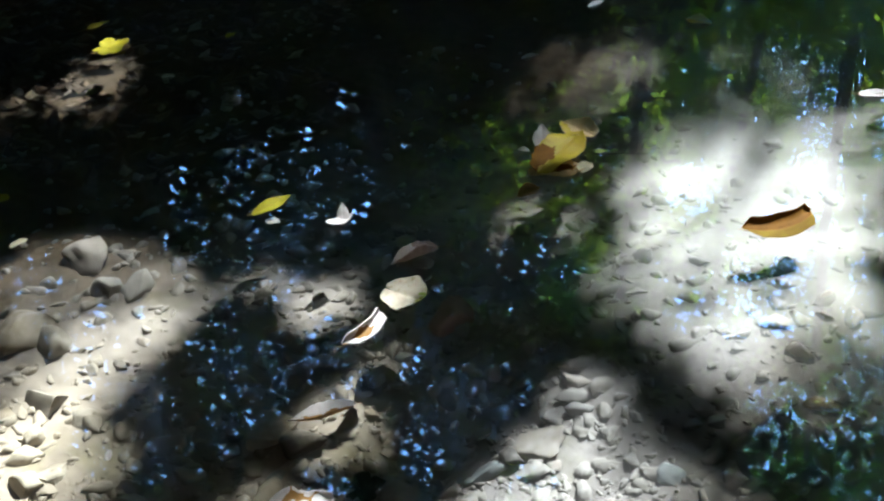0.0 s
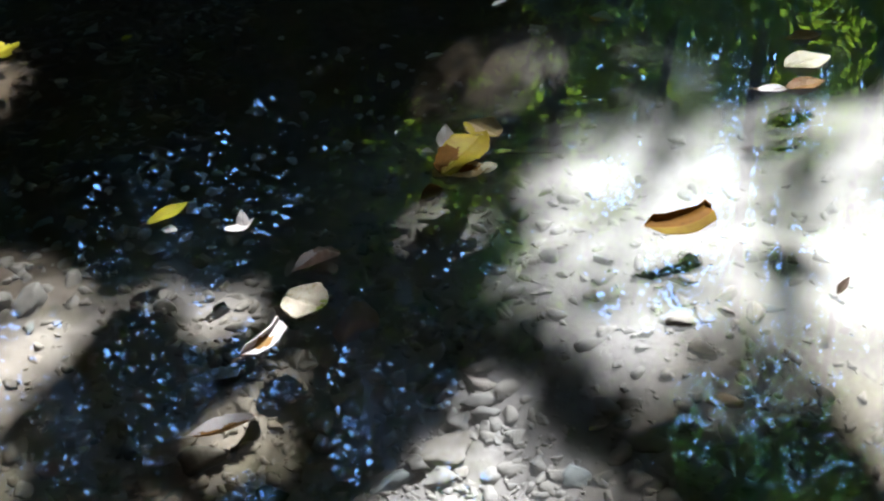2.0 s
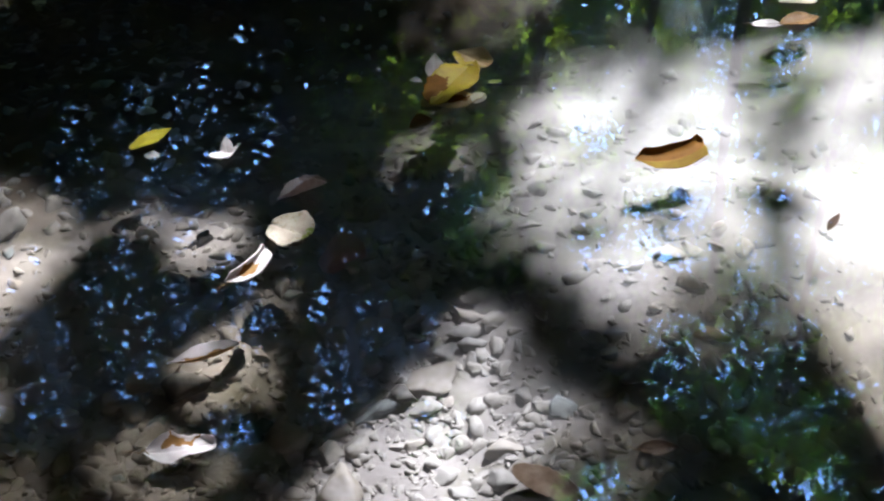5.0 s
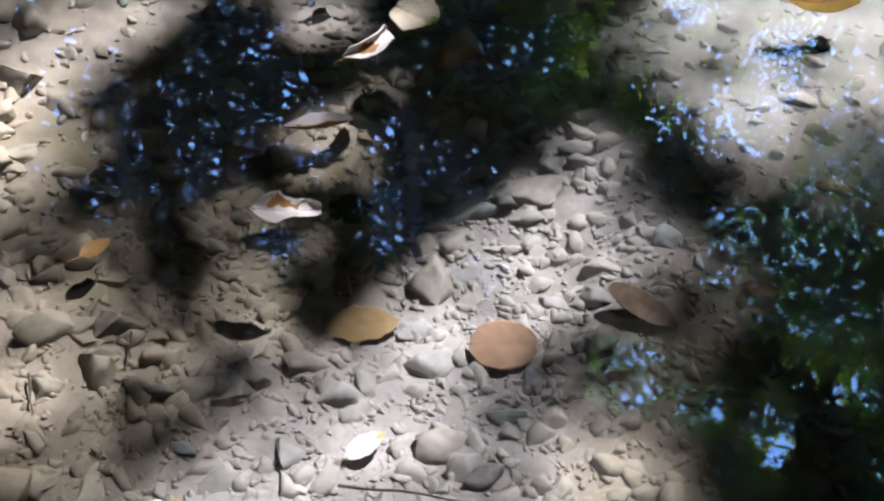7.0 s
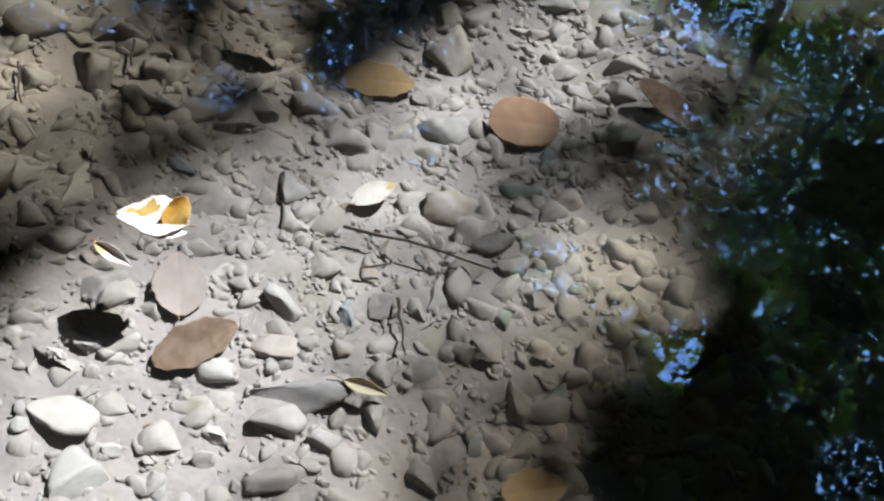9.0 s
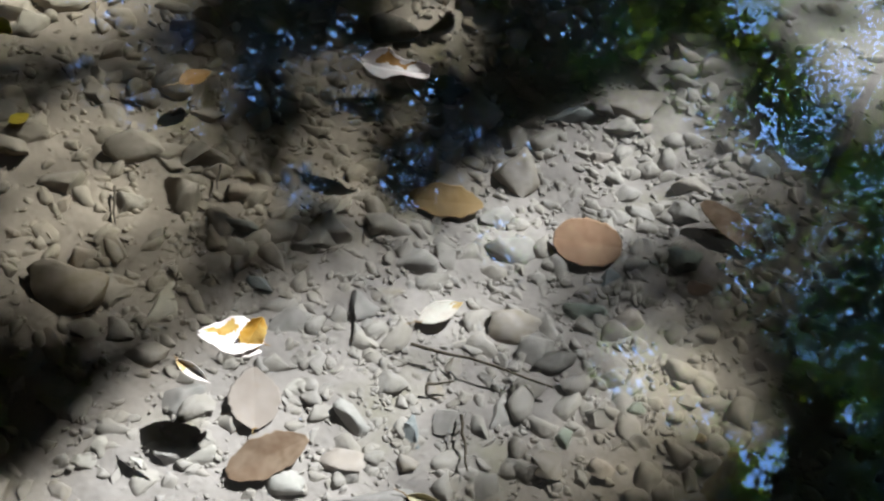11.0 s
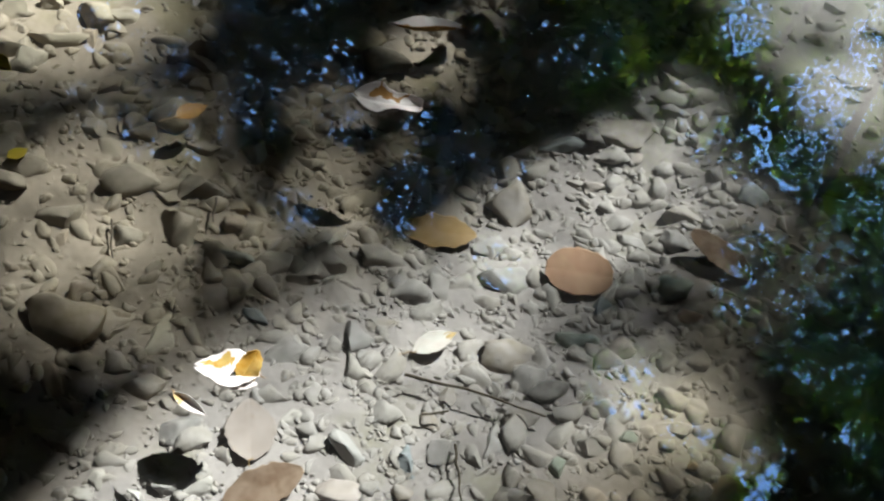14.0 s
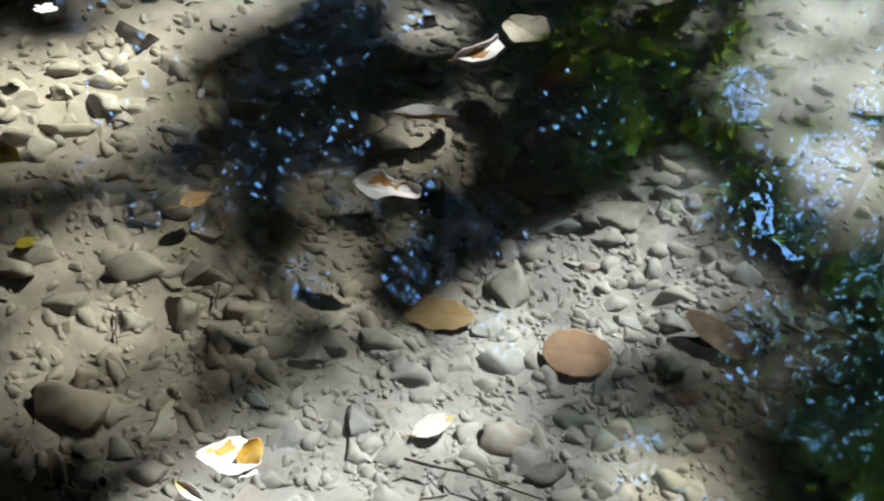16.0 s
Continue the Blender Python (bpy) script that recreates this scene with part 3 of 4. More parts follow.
def overhanging(x, y, lean, chosen, limbs):
    """A tree that carries its share of the sunward canopy: broad leaves, and small ones where the canopy thins."""
    base = tree(x, y, 11, 0.19, lean, chosen(BROAD), 0.10, CANOPY_LEAVES, limbs, "leaning tree out of view, its canopy cut to shape the sun patches", windows=False)
    mesh = leaf_cloud("outer_leaves", chosen(SMALL) - np.array(base.location), 0.034, CANOPY_LEAVES)
    hang("outer_leaves", mesh, None, base, smooth=False)


BROAD = sunward_canopy(89000, 7.8, 9.8, 6.2, False)
SMALL = sunward_canopy(130000, 7.8, 9.3, 2.7, True)
overhanging(7.4, 9.6, (-0.06, -0.02), lambda p: p[p[:, 0] > 2.6], [(5.5, 9, 8.8), (4.4, 7.6, 8.8), (4.6, 6.2, 8.6), (4.0, 9, 8.5)])
overhanging(-2.6, 10.2, (0.06, -0.02), lambda p: p[p[:, 0] <= 2.6], [(0.2, 8.6, 8.8), (1.2, 7.2, 8.8), (1.8, 9.0, 8.6), (-0.5, 10, 8.5)])


def hole_filling_leaves(count):
    """High leaves added towards the sun to fill sky holes in the camera's mirrored view; they let its beams pass."""
    sun_bearing, sun_rise = SUN_AZIMUTH - 2, SUN_ELEVATION - 1
    turn, off = rng.uniform(0, 2 * math.pi, count), 7.5 * np.sqrt(rng.uniform(size=count))
    bearing, rise = np.radians(sun_bearing + off * np.cos(turn) / math.cos(radians(sun_rise))), np.radians(sun_rise + off * np.sin(turn))
    out = rng.uniform(7, 38, count)
    places = MIRRORED_EYE + np.stack([np.cos(rise) * np.sin(bearing), np.cos(rise) * np.cos(bearing), np.sin(rise)], 1) * out[:, None]
    land = places[:, :2] - (places[:, 2:] + 0.17) * np.array([[sun_way.x / sun_way.z, sun_way.y / sun_way.z]])
    clear = np.ones(count, bool)
    for value, corners in OPENINGS:
        for dx, dy in ((0, 0), (0.06, 0), (-0.06, 0), (0, 0.06), (0, -0.06)):
            clear &= ~((value > 0.06) & inside(land + (dx, dy), corners))
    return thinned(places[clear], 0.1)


leaning = [ob for ob in scene.objects if ob.name.startswith("tree")][0]
hang("hole_filling_leaves", leaf_cloud("hole_filling_leaves", hole_filling_leaves(95000) - np.array(leaning.location), 0.06, SHADE_LEAVES), None, leaning, smooth=False)


def wood(x, y, height, girth, low, radii, clumps, leaves, size, material, lean=(0, 0), spread=0.34):
    places, mid = clumped((x + lean[0] * height * 0.8, y + lean[1] * height * 0.8, low + radii[2]), radii, clumps, leaves, spread)
    places = clear_of_sun(places)
    tree(x, y, height, girth, lean, places, size, material, [tuple(m) for m in mid[:6]])


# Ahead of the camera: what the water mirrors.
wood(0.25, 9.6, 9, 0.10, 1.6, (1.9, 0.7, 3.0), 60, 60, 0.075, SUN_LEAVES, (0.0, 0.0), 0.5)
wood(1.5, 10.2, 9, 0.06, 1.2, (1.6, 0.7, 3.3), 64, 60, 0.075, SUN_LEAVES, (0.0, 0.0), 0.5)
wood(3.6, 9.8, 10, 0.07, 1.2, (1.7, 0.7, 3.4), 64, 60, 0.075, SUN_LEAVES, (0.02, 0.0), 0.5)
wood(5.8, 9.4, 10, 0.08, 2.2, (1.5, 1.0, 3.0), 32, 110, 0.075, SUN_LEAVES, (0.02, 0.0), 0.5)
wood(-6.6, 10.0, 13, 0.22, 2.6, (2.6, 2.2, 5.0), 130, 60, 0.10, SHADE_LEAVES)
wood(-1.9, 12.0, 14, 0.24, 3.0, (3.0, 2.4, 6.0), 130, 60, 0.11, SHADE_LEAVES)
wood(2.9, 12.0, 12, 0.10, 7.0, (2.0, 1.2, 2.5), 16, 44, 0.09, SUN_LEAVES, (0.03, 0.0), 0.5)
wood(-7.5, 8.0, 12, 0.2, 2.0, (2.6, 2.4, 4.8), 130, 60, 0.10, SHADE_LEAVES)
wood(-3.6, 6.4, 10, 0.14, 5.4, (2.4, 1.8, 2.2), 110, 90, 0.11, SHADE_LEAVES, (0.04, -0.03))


def grove(first, last, near, far, top, count, size, material):
    """One tall tree added round the pool to close off the sky, its foliage reaching to the ground; bearings in degrees
    from the pool.
    """
    bearing = np.radians(rng.uniform(first, last, count))
    out = rng.uniform(near, far, count)
    crest = top * (0.88 + 0.12 * np.sin(9 * bearing + first))
    places = np.stack([out * np.sin(bearing), 1.6 + out * np.cos(bearing), 0.4 + crest * rng.uniform(size=count)], 1)
    places = clear_of_sun(places)
    mid, stand = math.radians((first + last) / 2), (near + far) / 2
    x, y = stand * math.sin(mid), 1.6 + stand * math.cos(mid)
    limbs = [tuple(places[k]) for k in range(6)]
    base = tree(x, y, top * 0.9, 0.2, (0.0, 0.0), places, size, material, limbs, "tall tree of the surrounding wood, added to close off the sky")
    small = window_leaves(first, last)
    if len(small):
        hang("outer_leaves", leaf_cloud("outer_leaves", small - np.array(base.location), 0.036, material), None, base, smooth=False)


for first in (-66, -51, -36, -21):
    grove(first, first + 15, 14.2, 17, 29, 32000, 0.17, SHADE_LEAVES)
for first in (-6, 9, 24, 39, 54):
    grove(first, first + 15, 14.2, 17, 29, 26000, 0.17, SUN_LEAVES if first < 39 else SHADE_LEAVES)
# unseen ones beside and behind, to keep low sky light out
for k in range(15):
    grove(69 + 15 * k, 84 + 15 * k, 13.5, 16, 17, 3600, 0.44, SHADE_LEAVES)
# Overhead and behind: unseen trees, added to keep sky light off the pool.
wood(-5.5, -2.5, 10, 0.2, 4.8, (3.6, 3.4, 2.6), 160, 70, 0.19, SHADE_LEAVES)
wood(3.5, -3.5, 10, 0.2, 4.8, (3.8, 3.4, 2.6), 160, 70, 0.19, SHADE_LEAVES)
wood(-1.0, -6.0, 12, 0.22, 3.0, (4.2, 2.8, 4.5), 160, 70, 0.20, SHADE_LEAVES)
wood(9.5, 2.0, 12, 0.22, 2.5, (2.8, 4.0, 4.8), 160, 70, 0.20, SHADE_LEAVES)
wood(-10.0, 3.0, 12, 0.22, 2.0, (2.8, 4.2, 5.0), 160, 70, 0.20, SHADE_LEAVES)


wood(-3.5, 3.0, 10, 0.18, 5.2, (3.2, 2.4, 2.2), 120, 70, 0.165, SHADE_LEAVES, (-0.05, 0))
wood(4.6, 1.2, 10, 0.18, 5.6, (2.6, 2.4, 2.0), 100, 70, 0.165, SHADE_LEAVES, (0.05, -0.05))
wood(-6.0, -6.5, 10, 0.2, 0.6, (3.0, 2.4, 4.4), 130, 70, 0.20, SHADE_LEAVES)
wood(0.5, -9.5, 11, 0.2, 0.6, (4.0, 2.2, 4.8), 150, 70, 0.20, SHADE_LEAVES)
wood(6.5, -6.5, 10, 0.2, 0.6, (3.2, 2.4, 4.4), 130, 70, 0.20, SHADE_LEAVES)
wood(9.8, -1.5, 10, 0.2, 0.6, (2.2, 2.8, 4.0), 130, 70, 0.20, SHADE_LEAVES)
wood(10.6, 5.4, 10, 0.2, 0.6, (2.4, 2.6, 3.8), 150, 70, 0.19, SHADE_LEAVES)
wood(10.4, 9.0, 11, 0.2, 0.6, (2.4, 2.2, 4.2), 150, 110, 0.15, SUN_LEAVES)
wood(-10.5, -1.5, 10, 0.2, 0.6, (2.2, 2.8, 4.2), 130, 70, 0.20, SHADE_LEAVES)


def roof_of_leaves():
    """An unseen broad crown over the pool from behind, added to block the sky overhead."""
    count = 30000
    angle, out = rng.uniform(0, 2 * math.pi, count), np.sqrt(rng.uniform(size=count))
    x, y = 6.6 * out * np.cos(angle), -1.2 + 5.8 * out * np.sin(angle)
    places = np.stack([x, y, 8.2 + 1.6 * rng.uniform(size=count) - 0.9 * out**2 + 0.3 * np.sin(1.3 * x) * np.cos(1.1 * y)], 1)
    tree(-1.6, -3.6, 9.0, 0.24, (0.05, 0.03), places, 0.22, SHADE_LEAVES, [(-4, -2, 8.4), (3, -2, 8.4), (0, 2.5, 8.6), (3, 2, 8.6), (-3, 2, 8.5)], "broad unseen tree, its crown added over the pool to block sky light")


roof_of_leaves()


def bush(x, y, radii, clumps, material):
    base = new("bush")
    base.location = (x, y, float(bed_z(x, y)) - 0.1)
    places, mid = clumped((0, 0, radii[2] * 0.85), radii, clumps, 90, 0.22)
    verts, faces = [], []
    for m in mid[:7]:
        bow = [tuple(Vector((0, 0, 0)).lerp(Vector(m), f) + Vector((0, 0, 0.2 * math.sin(math.pi * f)))) for f in np.linspace(0, 1, 5)]
        more, quads = tube(bow, [0.035 - 0.006 * j for j in range(5)], 5)
        faces += [tuple(i + len(verts) for i in q) for q in quads]
        verts += more
    hang("stems", raw_mesh("stems", verts, faces), BARK, base)
    hang("foliage", leaf_cloud("foliage", places, 0.075, material), None, base, smooth=False)
    tagged(base, "leafy bush added on the stream bank to hide the low sky", "bush", "bushes on the bank")


# a row added along the far bank to shut out sky near the horizon
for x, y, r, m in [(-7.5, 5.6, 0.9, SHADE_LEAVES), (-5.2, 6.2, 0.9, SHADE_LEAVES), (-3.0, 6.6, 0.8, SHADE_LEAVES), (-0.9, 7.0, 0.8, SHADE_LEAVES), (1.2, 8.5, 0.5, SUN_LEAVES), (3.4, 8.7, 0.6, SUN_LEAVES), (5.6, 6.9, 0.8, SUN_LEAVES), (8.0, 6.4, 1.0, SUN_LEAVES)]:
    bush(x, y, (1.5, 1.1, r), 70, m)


def far_woods():
    """Unseen wooded slopes further off, all round, added to close off the low sky."""
    angle = rng.uniform(0, 2 * math.pi, 1900)
    reach = rng.uniform(22, 60, 1900)
    mid = np.stack([reach * np.sin(angle), reach * np.cos(angle), rng.uniform(0.3, 1.0, 1900) * (3 + reach * 0.32)], 1)
    places = np.repeat(mid, 22, 0) + rng.normal(size=(41800, 3)) * (1.4, 1.4, 1.2)
    mesh = leaf_cloud("far_woods", places, 0.75, SHADE_LEAVES)
    tagged(new("far_woods", mesh), "dense dark green woods added all round to close off the low sky", "woods", kind="stuff")


far_woods()

# ---- stones ----
def ball(level):
    bm = bmesh.new()
    bmesh.ops.create_icosphere(bm, subdivisions=level, radius=1)
    verts = np.array([v.co[:] for v in bm.verts])
    faces = np.array([[v.index for v in f.verts] for f in bm.faces])
    bm.free()
    return verts, faces


BALL3, BALL2 = ball(3), ball(2)


def worn(verts, chance, cuts, rough=0.06):
    """A unit stone: a lump with broken flats all round, worn edges and an uneven skin."""
    v = verts * 1.2
    for k in range(cuts):
        way = chance.normal(size=3) * (1, 1, 0.65)
        way /= np.linalg.norm(way)
        over = np.maximum(0, v @ way - chance.uniform(0.4, 0.82))
        v -= over[:, None] * way * chance.uniform(0.88, 1.0)
    wave = chance.normal(size=(8, 3)) * 3.6
    swell = sum(np.sin(v @ k + chance.uniform(0, 6)) for k in wave) * rough * 0.4
    v *= 1 + swell[:, None]
    return v / np.abs(v).max(0)


# Where leaves lie on the bed: stones keep clear.
SUNKEN = [(-0.328, 0.734, 0.045), (-0.27, 0.658, 0.05), (-0.222, 1.262, 0.06), (0.035, 1.262, 0.055), (0.26, 1.385, 0.055), (-0.141, 1.001, 0.035)]


STONE_LABEL = {GREY: "grey silt-dusted stone on the stream bed", PALE: "pale sunlit pebble on the stream bed", BLUE: "smooth blue-grey stone on the stream bed", PINK: "pinkish pale stone on the stream bed", TAN: "tan silt-covered stone on the stream bed", DARK: "dark wet stone on the stream bed", RED: "reddish brown stone on the stream bed", GREEN: "smooth greenish stone on the stream bed", OCHRE: "angular ochre stone on the stream bed"}
TAKEN = list(SUNKEN)


def stone(material, x, y, width, depth, height, turn):
    height *= 1.6 if x < -0.42 and y < 1.7 else 1.15
    chance = np.random.default_rng(int(abs(x) * 7919 + abs(y) * 104729))
    v = worn(BALL3[0], chance, 11, 0.08) * (width * 0.55, depth * 0.58, max(height, 0.012) * 1.05)
    mesh = raw_mesh("stone", v, BALL3[1])
    mesh.set_sharp_from_angle(angle=radians(62))
    mesh.materials.append(material)
    ob = new("stone", mesh)
    ob.matrix_world = pose(x, y, float(bed_z(x, y)) + 0.05 * height, chance.normal() * 5, chance.normal() * 5, turn + chance.normal() * 6)
    TAKEN.append((x, y, 0.45 * max(width, depth)))
    return tagged(ob, STONE_LABEL[material], "stone", "stones on the stream bed")


stone(PALE, -1.133, 1.476, 0.068, 0.039, 0.014, 30)
stone(PALE, -1.131, 1.360, 0.065, 0.042, 0.015, 29)
stone(PALE, -1.095, 1.400, 0.057, 0.042, 0.015, 30)
stone(PALE, -1.004, 1.418, 0.071, 0.064, 0.022, 29)
stone(PALE, -1.032, 1.324, 0.117, 0.045, 0.016, 29)
stone(PALE, -1.088, 1.256, 0.063, 0.045, 0.016, 28)
stone(PALE, -1.037, 1.253, 0.077, 0.052, 0.018, 29)
stone(PALE, -1.081, 1.514, 0.050, 0.029, 0.010, 30)
stone(PALE, -1.166, 1.521, 0.051, 0.041, 0.014, 29)
stone(PALE, -0.740, 1.250, 0.080, 0.070, 0.025, 31)
stone(GREY, -0.780, 1.205, 0.050, 0.046, 0.016, 29)
stone(GREY, -0.841, 1.160, 0.064, 0.039, 0.014, 28)
stone(GREY, -0.823, 1.231, 0.080, 0.036, 0.012, 29)
stone(GREY, -0.779, 1.408, 0.108, 0.051, 0.018, 32)
stone(GREY, -0.762, 1.549, 0.112, 0.054, 0.019, 33)
stone(BLUE, -0.562, 1.761, 0.075, 0.043, 0.015, 31)
stone(GREY, -0.718, 1.083, 0.110, 0.058, 0.020, 29)
stone(GREY, -0.620, 1.112, 0.089, 0.053, 0.019, 30)
stone(GREY, -0.787, 0.956, 0.081, 0.049, 0.017, 27)
stone(GREY, -0.664, 0.969, 0.059, 0.047, 0.017, 27)
stone(GREY, -0.592, 1.016, 0.066, 0.074, 0.023, 29)
stone(BLUE, -0.493, 1.009, 0.078, 0.053, 0.018, 28)
stone(PINK, -0.674, 0.843, 0.051, 0.052, 0.018, 25)
stone(TAN, -0.644, 0.780, 0.131, 0.082, 0.029, 25)
stone(GREY, -0.442, 1.027, 0.071, 0.060, 0.021, 30)
stone(GREY, -0.361, 1.078, 0.085, 0.073, 0.026, 31)
stone(GREY, -0.280, 1.139, 0.086, 0.061, 0.022, 32)
stone(GREY, -0.213, 1.095, 0.078, 0.060, 0.021, 30)
stone(GREY, -0.261, 0.958, 0.062, 0.049, 0.017, 27)
stone(GREY, -0.230, 0.932, 0.043, 0.036, 0.013, 25)
stone(TAN, -0.587, 0.821, 0.050, 0.031, 0.011, 25)
stone(GREY, -0.384, 1.022, 0.045, 0.026, 0.009, 29)
stone(PINK, -0.528, 1.070, 0.039, 0.041, 0.014, 30)
stone(GREY, -0.884, 0.986, 0.070, 0.051, 0.018, 27)
stone(GREY, 0.086, 1.779, 0.089, 0.047, 0.016, 15)
stone(GREY, 0.055, 1.733, 0.064, 0.046, 0.016, 15)
stone(GREY, 0.108, 1.736, 0.064, 0.041, 0.014, 14)
stone(GREY, -0.001, 1.792, 0.057, 0.038, 0.013, 18)
stone(TAN, 0.005, 1.659, 0.157, 0.083, 0.013, 16)
stone(BLUE, -0.069, 1.591, 0.109, 0.045, 0.016, 19)
stone(DARK, -0.026, 1.630, 0.054, 0.051, 0.018, 17)
stone(GREY, -0.257, 1.522, 0.114, 0.084, 0.029, 29)
stone(TAN, 0.173, 1.487, 0.104, 0.048, 0.017, 14)
stone(GREEN, 0.077, 1.122, 0.078, 0.035, 0.012, 24)
stone(TAN, -0.025, 1.059, 0.095, 0.077, 0.027, 26)
stone(GREY, -0.119, 1.296, 0.092, 0.043, 0.015, 28)
stone(GREY, -0.088, 1.209, 0.095, 0.063, 0.022, 28)
stone(TAN, -0.122, 1.409, 0.095, 0.090, 0.036, 27)
stone(PINK, 0.007, 1.512, 0.060, 0.024, 0.008, 16)
stone(GREEN, 0.201, 1.300, 0.070, 0.066, 0.023, 20)
stone(GREY, 0.109, 1.389, 0.057, 0.045, 0.016, 17)
stone(GREY, 0.187, 1.413, 0.065, 0.046, 0.016, 16)
stone(RED, 0.236, 1.247, 0.068, 0.036, 0.012, 21)
stone(PINK, 0.146, 1.138, 0.071, 0.046, 0.016, 23)
stone(GREY, 0.028, 1.008, 0.074, 0.056, 0.020, 25)
stone(DARK, -0.240, 1.291, 0.063, 0.044, 0.015, 33)
stone(PALE, -0.191, 0.767, 0.058, 0.052, 0.018, 24)
stone(PALE, -0.231, 0.639, 0.076, 0.039, 0.014, 23)
stone(PINK, -0.179, 0.692, 0.067, 0.040, 0.014, 23)
stone(PALE, -0.353, 0.629, 0.047, 0.030, 0.010, 24)
stone(GREY, -0.391, 0.606, 0.036, 0.025, 0.009, 22)
stone(PALE, -0.479, 0.583, 0.026, 0.030, 0.009, 23)
stone(GREY, -0.139, 0.608, 0.090, 0.053, 0.019, 22)
stone(GREY, -0.115, 0.653, 0.127, 0.054, 0.019, 22)
stone(PINK, -0.110, 0.527, 0.073, 0.047, 0.017, 22)
stone(PINK, -0.196, 0.527, 0.034, 0.028, 0.010, 22)
stone(PALE, -0.201, 0.560, 0.035, 0.028, 0.010, 22)
stone(TAN, -0.092, 0.735, 0.031, 0.026, 0.009, 23)
stone(BLUE, -0.104, 0.782, 0.027, 0.057, 0.009, 23)
stone(PALE, -0.334, 0.453, 0.079, 0.067, 0.023, 22)
stone(PALE, -0.417, 0.488, 0.030, 0.029, 0.010, 23)
stone(PALE, -0.370, 0.513, 0.091, 0.053, 0.019, 22)
stone(RED, -0.270, 0.532, 0.040, 0.028, 0.010, 21)
stone(PALE, -0.307, 0.496, 0.035, 0.024, 0.008, 22)
stone(GREY, -0.067, 0.598, 0.045, 0.028, 0.010, 21)
stone(OCHRE, 0.352, 0.921, 0.125, 0.090, 0.034, 18)
stone(GREY, 0.140, 0.926, 0.061, 0.033, 0.012, 23)
stone(GREEN, 0.101, 0.873, 0.027, 0.038, 0.010, 23)
stone(PINK, 0.171, 0.846, 0.049, 0.032, 0.011, 23)
stone(TAN, 0.092, 0.822, 0.070, 0.053, 0.019, 23)
stone(PINK, 0.155, 0.754, 0.057, 0.062, 0.020, 22)
stone(BLUE, 0.200, 0.773, 0.048, 0.057, 0.017, 23)
stone(OCHRE, 0.228, 0.684, 0.057, 0.035, 0.012, 22)
stone(GREY, 0.272, 0.724, 0.037, 0.036, 0.013, 22)
stone(PINK, 0.222, 0.727, 0.047, 0.030, 0.011, 23)
stone(TAN, 0.290, 0.880, 0.033, 0.033, 0.012, 23)
stone(OCHRE, 0.292, 0.960, 0.023, 0.023, 0.008, 25)
stone(GREEN, 0.190, 0.963, 0.045, 0.023, 0.008, 23)
stone(TAN, 0.364, 0.761, 0.049, 0.027, 0.009, 21)
stone(GREY, -0.383, 1.052, 0.080, 0.065, 0.023, 32)
stone(GREY, -0.058, 0.829, 0.056, 0.047, 0.016, 24)
stone(DARK, 0.055, 1.007, 0.077, 0.052, 0.018, 25)
stone(PINK, -1.186, 2.127, 0.125, 0.116, 0.040, 4)
stone(GREY, -1.068, 2.036, 0.110, 0.096, 0.034, 4)
stone(GREY, -0.999, 2.040, 0.100, 0.095, 0.033, 4)
stone(TAN, -1.227, 1.836, 0.128, 0.117, 0.041, 5)
stone(GREY, -1.124, 1.824, 0.125, 0.090, 0.032, 4)
stone(RED, -0.193, 1.993, 0.132, 0.111, 0.039, 3)
stone(GREY, -1.066, 1.646, 0.100, 0.072, 0.025, 5)
stone(PALE, -1.041, 1.547, 0.053, 0.050, 0.018, 6)
stone(PALE, -0.964, 1.450, 0.077, 0.056, 0.019, 5)
stone(PALE, -1.043, 1.489, 0.079, 0.049, 0.017, 5)
stone(DARK, -0.480, 1.599, 0.124, 0.065, 0.023, 12)
stone(TAN, -0.550, 1.614, 0.109, 0.093, 0.033, 11)
stone(PINK, 0.092, 1.813, 0.076, 0.054, 0.019, -4)
stone(GREY, 0.496, 1.941, 0.069, 0.039, 0.014, 1)
stone(OCHRE, 0.585, 1.724, 0.073, 0.035, 0.012, 5)


def free_place(x, y, r):
    return all((x - a) ** 2 + (y - b) ** 2 > (0.8 * (r + c)) ** 2 for a, b, c in TAKEN)


def more_stones(count):
    """Lesser stones between the large ones."""
    shapes = []
    for k in range(14):
        mesh = raw_mesh("stone", worn(BALL3[0], np.random.default_rng(100 + k), 11, 0.08), BALL3[1])
        mesh.set_sharp_from_angle(angle=radians(62))
        shapes.append(mesh)
    made = 0
    tints = [GREY, GREY, TAN, PINK, PALE, GREY, BLUE, TAN]
    while made < count:
        x, y = rng.uniform(-1.25, 0.75), 0.3 + 2.1 * rng.uniform() ** 1.3
        r = rng.uniform(0.014, 0.036)
        if not free_place(x, y, r):
            continue
        tint = tints[rng.integers(len(tints))]
        mesh = shapes[rng.integers(14)].copy()
        mesh.materials.append(tint)
        ob = new("stone", mesh)
        sx, sy, sz = r * rng.uniform(0.9, 1.25), r * rng.uniform(0.7, 1.0), r * rng.uniform(0.4, 0.7)
        ob.matrix_world = pose(x, y, float(bed_z(x, y)) - 0.1 * sz, rng.normal() * 8, rng.normal() * 8, rng.uniform(0, 360)) @ Matrix.Diagonal((sx, sy, sz, 1))
        TAKEN.append((x, y, r))
        tagged(ob, STONE_LABEL[tint], "stone", "stones on the stream bed")
        made += 1


more_stones(250)


